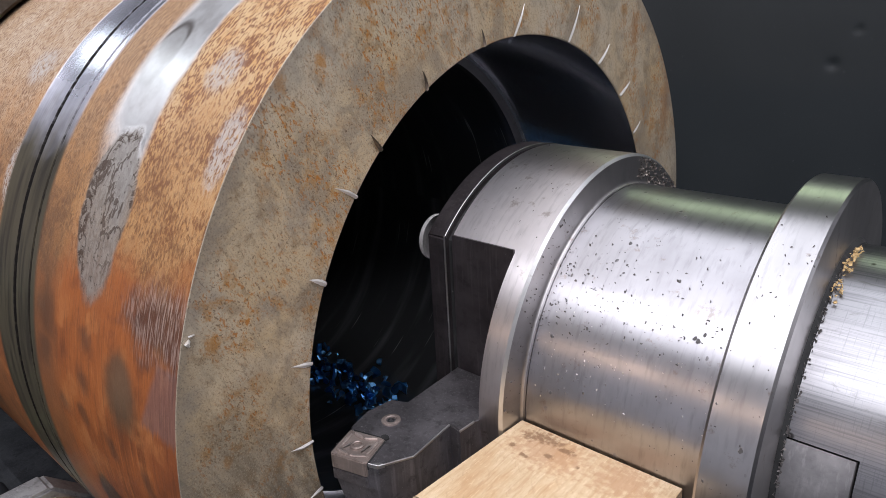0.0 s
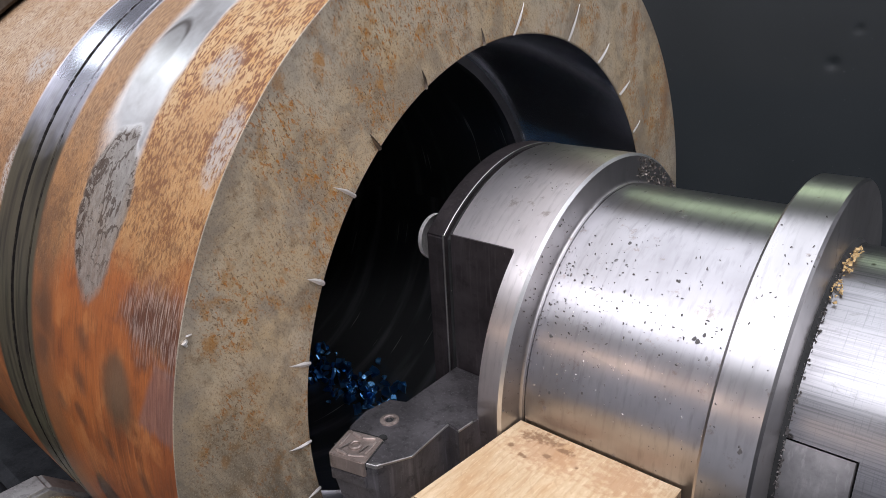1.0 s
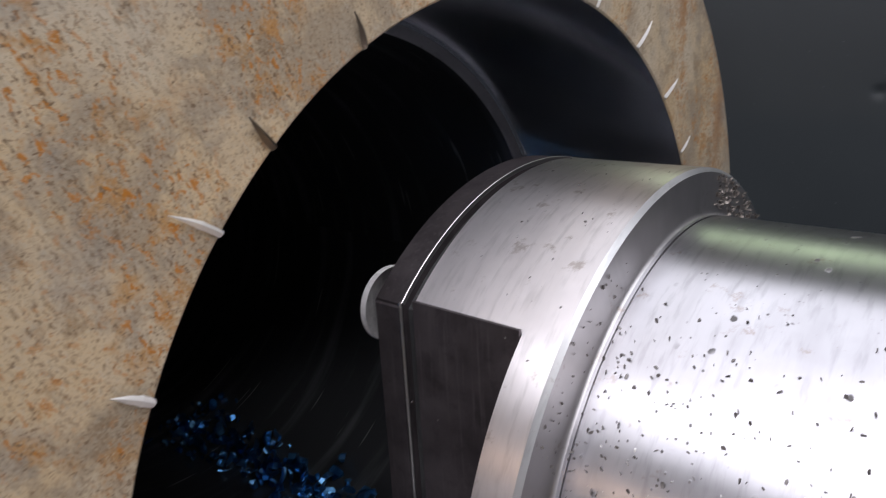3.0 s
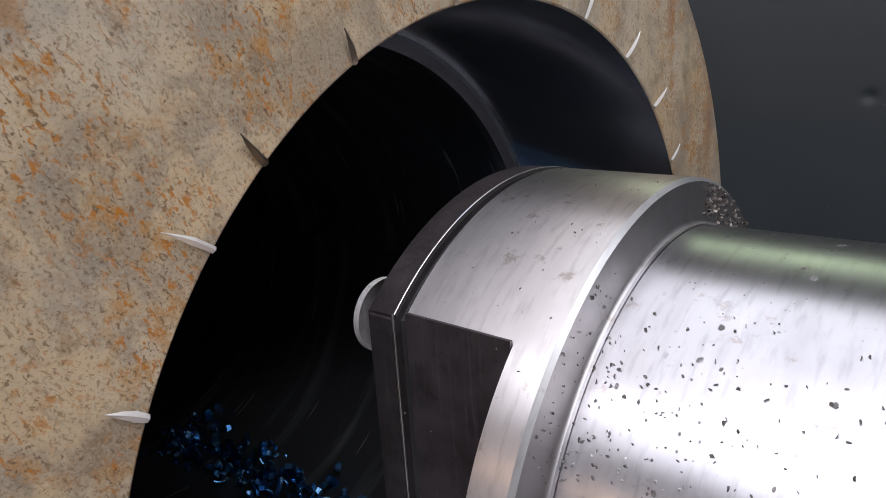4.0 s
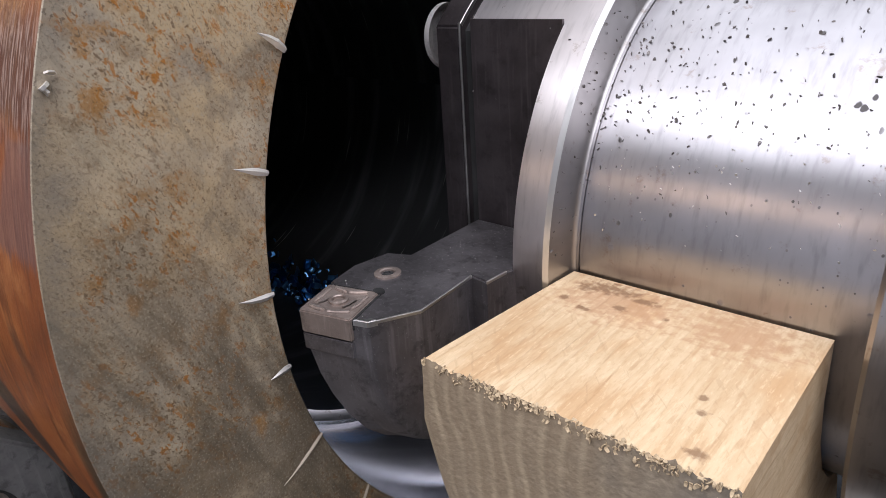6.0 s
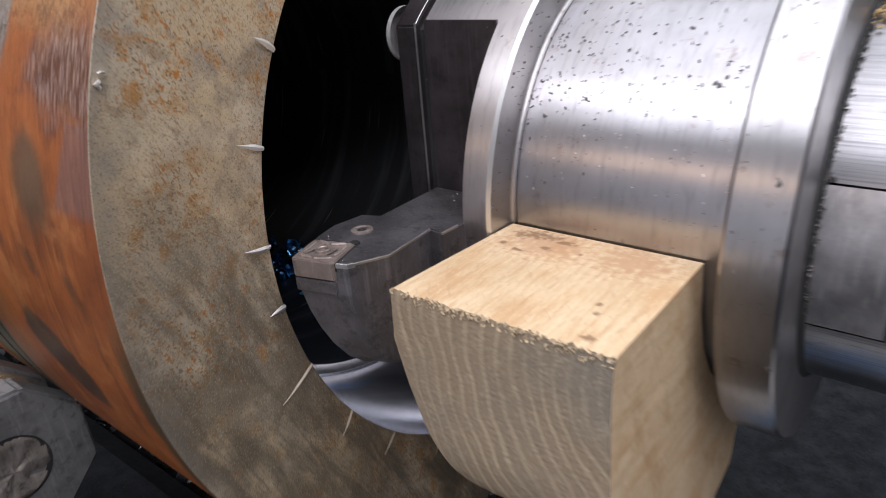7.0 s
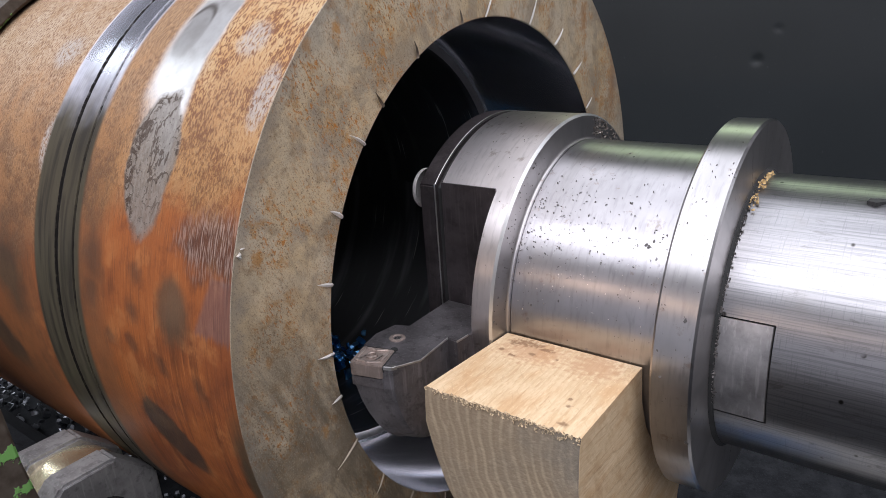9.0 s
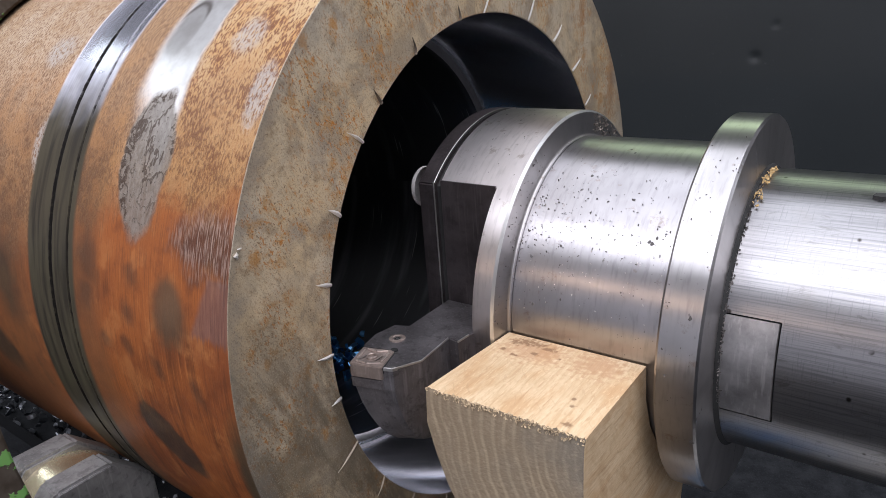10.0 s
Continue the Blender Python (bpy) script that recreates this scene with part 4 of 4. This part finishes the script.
for u0, v0, u1, v1, h in ((0.12, 0.20, 0.46, 0.12, 0.010), (0.50, 0.12, 0.88, 0.22, 0.008), (0.86, 0.30, 0.90, 0.80, 0.009), (0.12, 0.34, 0.14, 0.86, 0.008),
                          (0.22, 0.88, 0.50, 0.78, 0.011), (0.52, 0.80, 0.84, 0.90, 0.009), (0.20, 0.30, 0.34, 0.56, 0.007), (0.68, 0.30, 0.78, 0.62, 0.007)):
    pa, pb = tip + e1 * u0 + e2 * v0, tip + e1 * u1 + e2 * v1
    run = pb - pa
    side = Vector((-run.y, run.x)).normalized() * 0.0048
    part("ridge", prism([tuple(pa - side * 0.6), tuple(pa + run * 0.4 - side), tuple(pb - side * 0.5), tuple(pb + side * 0.5), tuple(pa + run * 0.6 + side), tuple(pa + side * 0.4)], "z", 0.003, h, 0.002), ridge_mat, insert, "rubbed ridge of the chip groove")
part("shim", prism([tuple(mid + (p - mid) * 0.99) for p in dia], "z", -0.078, -0.045, 0.002), tool_steel, tool, "dark seat shim")


def ring_bm(x, y, z, r0, r1, h, n=28):
    bm = bmesh.new()
    rows = []
    for r, dz in ((r0, -0.012), (r0, h), (r0 + (r1 - r0) * 0.3, h + 0.002), (r1, h), (r1, -0.004)):
        rows.append([bm.verts.new((x + r * math.cos(6.28318 * i / n), y + r * math.sin(6.28318 * i / n), z + dz)) for i in range(n)])
    for p, q in zip(rows, rows[1:]):
        for i in range(n):
            bm.faces.new((p[i], p[(i + 1) % n], q[(i + 1) % n], q[i]))
    bm.faces.new(rows[0])
    return bm


clamp = part("clamp_screw", ring_bm(0.080, -0.780, 0.0, 0.014, 0.028, 0.003), carbide, tool, "recessed clamp screw with a hexagon socket", 15)
part("socket", ring_bm(0.080, -0.780, -0.002, 0.006, 0.0115, 0.003, 6), gap_black, clamp, "", 15)
part("insert_hole", ring_bm(mid.x, mid.y, 0.0075, 0.012, 0.019, 0.001), carbide, insert, "ringed fixing hole", 15)
part("pocket_seam", prism([tuple(mid + (p - mid) * 1.0 + Vector((0.003, 0.007))) for p in dia], "z", -0.02, 0.0012), gap_black, tool, "black seam round the insert")
part("pin_hole", prism([(0.126 + 0.013 * math.cos(k * 0.524), -0.850 + 0.010 * math.sin(k * 0.524)) for k in range(12)], "z", 0.0005, 0.0048), gap_black, tool, "black pin hole beside the insert")
for (xa, ya), (xb, yb) in zip(outline[1:3] + outline[4:5], outline[2:4] + outline[5:6]):
    along = Vector((xb - xa, yb - ya)).normalized()
    side = Vector((along.y, -along.x)) * 0.0035
    strip = [(xa - side.x, ya - side.y), (xb - side.x, yb - side.y), (xb + side.x * 0.3, yb + side.y * 0.3), (xa + side.x * 0.3, ya + side.y * 0.3)]
    part("worn_edge", prism(strip, "z", -0.006, 0.0012, 0.0008), pale_edge, tool, "rubbed bright edge")
part("worn_lip", prism([(0.162, -0.957), (0.196, -0.946), (0.205, -0.928), (0.19, -0.932)], "z", -0.012, 0.0025, 0.002), pale_edge, tool, "bright chipped lip")


def holder_dust(g):
    y = -0.45 - 0.5 * g.random() ** 1.6
    return (g.uniform(0.07, 0.26) if y > -0.68 else g.uniform(0.03, 0.22), y, 0.003)


tagged(lone("steel_dust", scatter(260, 8, holder_dust, 0.0025, 0.2), make_chip("grey_steel_dust", (0.25, 0.24, 0.24), (0.6, 0.58, 0.56), 0.45), "fine bright steel dust on the tool holder", "dust", "stuff", smooth=0))

# ---- timber block ----
def make_block():
    """Block: flat sawn top, front rounded under at one side, hollowed behind to the bar."""
    bm = bmesh.new()
    n = 90
    rings = []
    for i in range(n + 1):
        u = i / n
        xt = 0.334 + (0.842 - 0.334) * u
        jag = 0.006 * noise.noise((u * 14, 0, 0)) + 0.006 * noise.noise((u * 45, 3, 0)) + 0.004 * noise.noise((u * 90, 7, 0))
        zb = -0.478 + 0.34 * max(0.0, 1 - (u / 0.32)) ** 2.2
        tw = 1 - u
        pts = [(xt, -0.954 + jag, -0.019 + 0.5 * jag)]
        m_ = 16
        for k in range(1, m_ + 1):
            z = -0.019 + (zb + 0.019) * k / m_
            bulge = 0.0 if z > -0.35 else (-0.35 - z) ** 2 * 1.2
            pts.append((xt + 0.006 * math.sin(z * 9), -0.957 + jag * 0.4 * (1 - k / m_) + bulge + 0.0025 * noise.noise((u * 20, z * 25, 5)), z))
        pts += [(xt, -0.80, zb - 0.14), (xt, -0.62, zb - 0.28), (xt, -0.44, zb - 0.40), (xt, -0.28, -0.90 + 0.05 * tw), (xt, -0.12, -0.86 + 0.05 * tw), (xt, -0.08, -0.72)]
        for a in (-68, -54, -40, -27, -14):
            pts.append((xt, C[0] - 0.56 * math.cos(radians(a)), C[1] + 0.56 * math.sin(radians(a))))
        pts.append((xt + 0.033 * tw, -0.534, -0.018))
        for k in range(1, 10):
            pts.append((xt + 0.033 * tw * (1 - k / 10), -0.534 - 0.42 * k / 10, -0.018 + 0.0015 * noise.noise((u * 9, k, 1))))
        rings.append([bm.verts.new(p) for p in pts])
    for p, q in zip(rings, rings[1:]):
        for i in range(len(p)):
            j = (i + 1) % len(p)
            bm.faces.new((p[i], p[j], q[j], q[i]))
    bm.faces.new(rings[0]), bm.faces.new(rings[-1][::-1])
    return bm


block = thing("timber_block", (0.59, -0.5, -0.93), "pale sawn softwood block wedged under the boring bar", "wood block")
part("block", make_block(), wood_mat, block, "sawn softwood with rough end grain", 40)


def fray(g):
    return (g.uniform(0.335, 0.84), -0.957 + g.uniform(-0.003, 0.005), -0.019 - 0.02 * g.random() ** 2.5 + g.uniform(-0.002, 0.003))


part("frayed_edge", scatter(300, 17, fray, 0.0095, 0.7), Mat("torn_wood_fibre", 0.85, 0.0, (0.47, 0.36, 0.23)).m, block, "torn wood fibres along the sawn edge", 0)

# ---- cross slide under the block ----
slide = thing("cross_slide", (1.2, -0.7, -1.95), "pale worn cross slide with blue chips on it", "cross slide")
part("table", prism(rect(-0.66, -1.06, -0.2, -0.935), "x", 0.36, 1.9, 0.01), make_dark("worn_slide_iron", (0.24, 0.235, 0.22), 0.5, 0.2), slide, "pale worn iron table")
part("pedestal", prism(rect(-0.64, -2.3, -0.35, -1.06), "x", 0.40, 1.85, 0.01), green_paint, slide, "green painted casting with flaked paint")

lone("chip_spill", scatter(220, 5, lambda g: (0.95 + 0.25 * g.random() + g.gauss(0, 0.08), -0.36 + 0.1 * g.gauss(0, 0.7), -0.925 + 0.03 * g.random()), 0.045, 0.9), blue_chip, "blue tempered steel chips spilt on the slide", "metal chips", "stuff", smooth=0)


def bore_chip(g):
    x = g.uniform(-2.35, -0.95)
    y = 0.20 + 0.09 * g.gauss(0, 0.8)
    r = 0.94 - 0.05 * g.random() ** 2
    y = max(-0.15, min(0.5, y))
    return (x, y, -math.sqrt(r * r - y * y))


lone("bore_chips", scatter(260, 9, bore_chip, 0.062, 0.9), blue_chip, "blue tempered steel chips lying in the bore", "metal chips", "stuff", smooth=0)
lone("trough_chips", scatter(1500, 21, lambda g: (g.uniform(-6.5, 0.2), g.uniform(-1.15, 0.7), -2.27 + 0.09 * g.random()), 0.085, 0.9), grey_chip, "grey steel chips in the trough", "metal chips", "stuff", smooth=0)


def curl_place(g):
    a = radians(g.uniform(60, 92))
    return (1.03 + 0.02 * g.random(), C[0] - 0.482 * math.cos(a), C[1] + 0.482 * math.sin(a))


def fleck_place(lo, hi, a0, a1, r):
    def place(g):
        a = radians(a0 + (a1 - a0) * (0.5 * g.random() + 0.5 * g.random()))
        x = lo + (hi - lo) * g.random() ** 1.5
        return (x, C[0] - r * math.cos(a), C[1] + r * math.sin(a))
    return place


fleck_mat = make_dark("black_chip_fleck", (0.11, 0.10, 0.095), 0.5, 0.5)
lone("black_flecks", scatter(230, 41, fleck_place(0.372, 0.86, 14.0, 66.0, 0.547), 0.0074, 0.3), fleck_mat, "small black steel flecks sticking to the bar", "flecks", "stuff", smooth=0)
lone("flange_flecks", scatter(46, 47, fleck_place(0.908, 1.005, -10.0, 85.0, 0.648), 0.0062, 0.3), fleck_mat, "small dark flecks sticking to the flange", "flecks", "stuff", smooth=0)
lone("head_flecks", scatter(36, 48, fleck_place(0.045, 0.335, 15.0, 120.0, 0.642), 0.0045, 0.3), fleck_mat, "small dark flecks sticking to the bar head", "flecks", "stuff", smooth=0)
lone("bright_flecks", scatter(80, 42, fleck_place(0.40, 0.87, 6.0, 40.0, 0.5472), 0.0052, 0.3), bright_bit, "small bright steel flecks sticking to the bar", "flecks", "stuff", smooth=0)
lone("wood_shavings", scatter(48, 3, curl_place, 0.0135, 1.3), shaving_mat, "pale wood shavings caught beside the flange", "wood shavings", "stuff", smooth=0)



def grit_place(g):
    a = radians(g.uniform(-18, 80))
    return (1.024 + 0.012 * g.random() ** 2, C[0] - 0.475 * math.cos(a), C[1] + 0.475 * math.sin(a))


def step_place(g):
    a, r = radians(104 + 34 * g.random()), 0.555 + 0.075 * g.random()
    return (0.3595, C[0] - r * math.cos(a), C[1] + r * math.sin(a))


def step_fleck(g):
    a, r = radians(2 + 62 * g.random()), 0.553 + 0.076 * g.random()
    return (0.3588, C[0] - r * math.cos(a), C[1] + r * math.sin(a))


lone("step_flecks", scatter(60, 55, step_fleck, 0.0062, 0.3), fleck_mat, "small dark flecks sticking to the stepped face", "flecks", "stuff", smooth=0)
lone("flange_grit", scatter(260, 53, grit_place, 0.0095, 0.4), fleck_mat, "black oily grit packed beside the flange", "grit", "stuff", smooth=0)
lone("step_chips", scatter(190, 54, step_place, 0.010, 0.5), make_chip("dusty_chip", (0.06, 0.05, 0.045), (0.30, 0.27, 0.24), 0.55), "small dusty chips clinging to the stepped face", "metal chips", "stuff", smooth=0)

# ---- steady rest ----
steady = thing("steady_rest", (-1.9, -1.6, -2.0), "green painted steady rest with flaking paint and a steel roller", "steady rest")
part("frame_arc", revolve([(-2.5, 1.395), (-2.5, 1.47), (-2.10, 1.47), (-2.08, 1.455), (-2.08, 1.41), (-2.10, 1.395), (-2.5, 1.395)], seg=90, a0=8.0, a1=170.0), green_paint, steady, "dark frame with flaked green paint")
part("arm", prism([(-2.3, -2.0), (-1.47, -2.0), (-1.47, -0.95), (-1.52, -0.45), (-1.7, 0.2), (-2.3, 0.3)], "x", -2.3, -1.72, 0.02), green_paint, steady, "green painted arm with flaked paint")
RC = (-1.455, -0.765)


def octagon(r, turn=22.5):
    return [(RC[0] + r * math.cos(radians(turn + 45 * k)), RC[1] + r * math.sin(radians(turn + 45 * k))) for k in range(8)]


front_nut = part("front_nut", prism(octagon(0.27), "x", -1.06, -0.93, 0.012), nut_steel, steady, "eight-sided forged steel nut")
part("nut_edge", prism(octagon(0.262), "x", -0.934, -0.9265, 0.003), nut_steel, front_nut)
def rough_pin():
    bm = revolve([(-0.926, 0.112), (-0.922, 0.105), (-0.921, 0.085), (-0.9215, 0.06), (-0.9205, 0.035), (-0.917, 0.018), (-0.917, 0.0)], RC, 48)
    for v in bm.verts:
        k = Vector((v.co.y * 40, v.co.z * 40, 0))
        v.co.x += 0.010 * noise.noise(k * 0.6) + 0.006 * noise.noise(k * 2.0)
    return bm


part("pin_end", rough_pin(), make_dark("greasy_pin_steel", (0.19, 0.17, 0.15), 0.45, 0.5, blotch=0.9), front_nut, "rough greasy pin end")
part("pin_gap", revolve([(-0.926, 0.118), (-0.9245, 0.118), (-0.9245, 0.10)], RC, 36), gap_black, front_nut)
part("roller", revolve([(-1.20, 0.10), (-1.20, 0.225), (-1.19, 0.235), (-1.07, 0.235), (-1.06, 0.225), (-1.06, 0.10)], RC, 64), brass, steady, "oily yellowed steel roller")
part("back_nut", prism(octagon(0.27), "x", -1.33, -1.20, 0.012), nut_steel, steady, "eight-sided forged steel nut")
part("axle", revolve([(-1.75, 0.06), (-1.31, 0.06)], RC, 32), bed_dark, steady)
part("fork", prism([(-1.67, -0.10), (-1.66, -0.33), (-1.645, -0.46), (-1.63, -0.56), (-1.58, -0.735), (-1.52, -0.90), (-1.45, -1.08), (-1.45, -2.0), (-2.3, -2.0), (-2.3, -0.10)], "x", -0.9235, -0.893, 0.008), green_paint, steady, "grimy fork plate with flaked green paint")
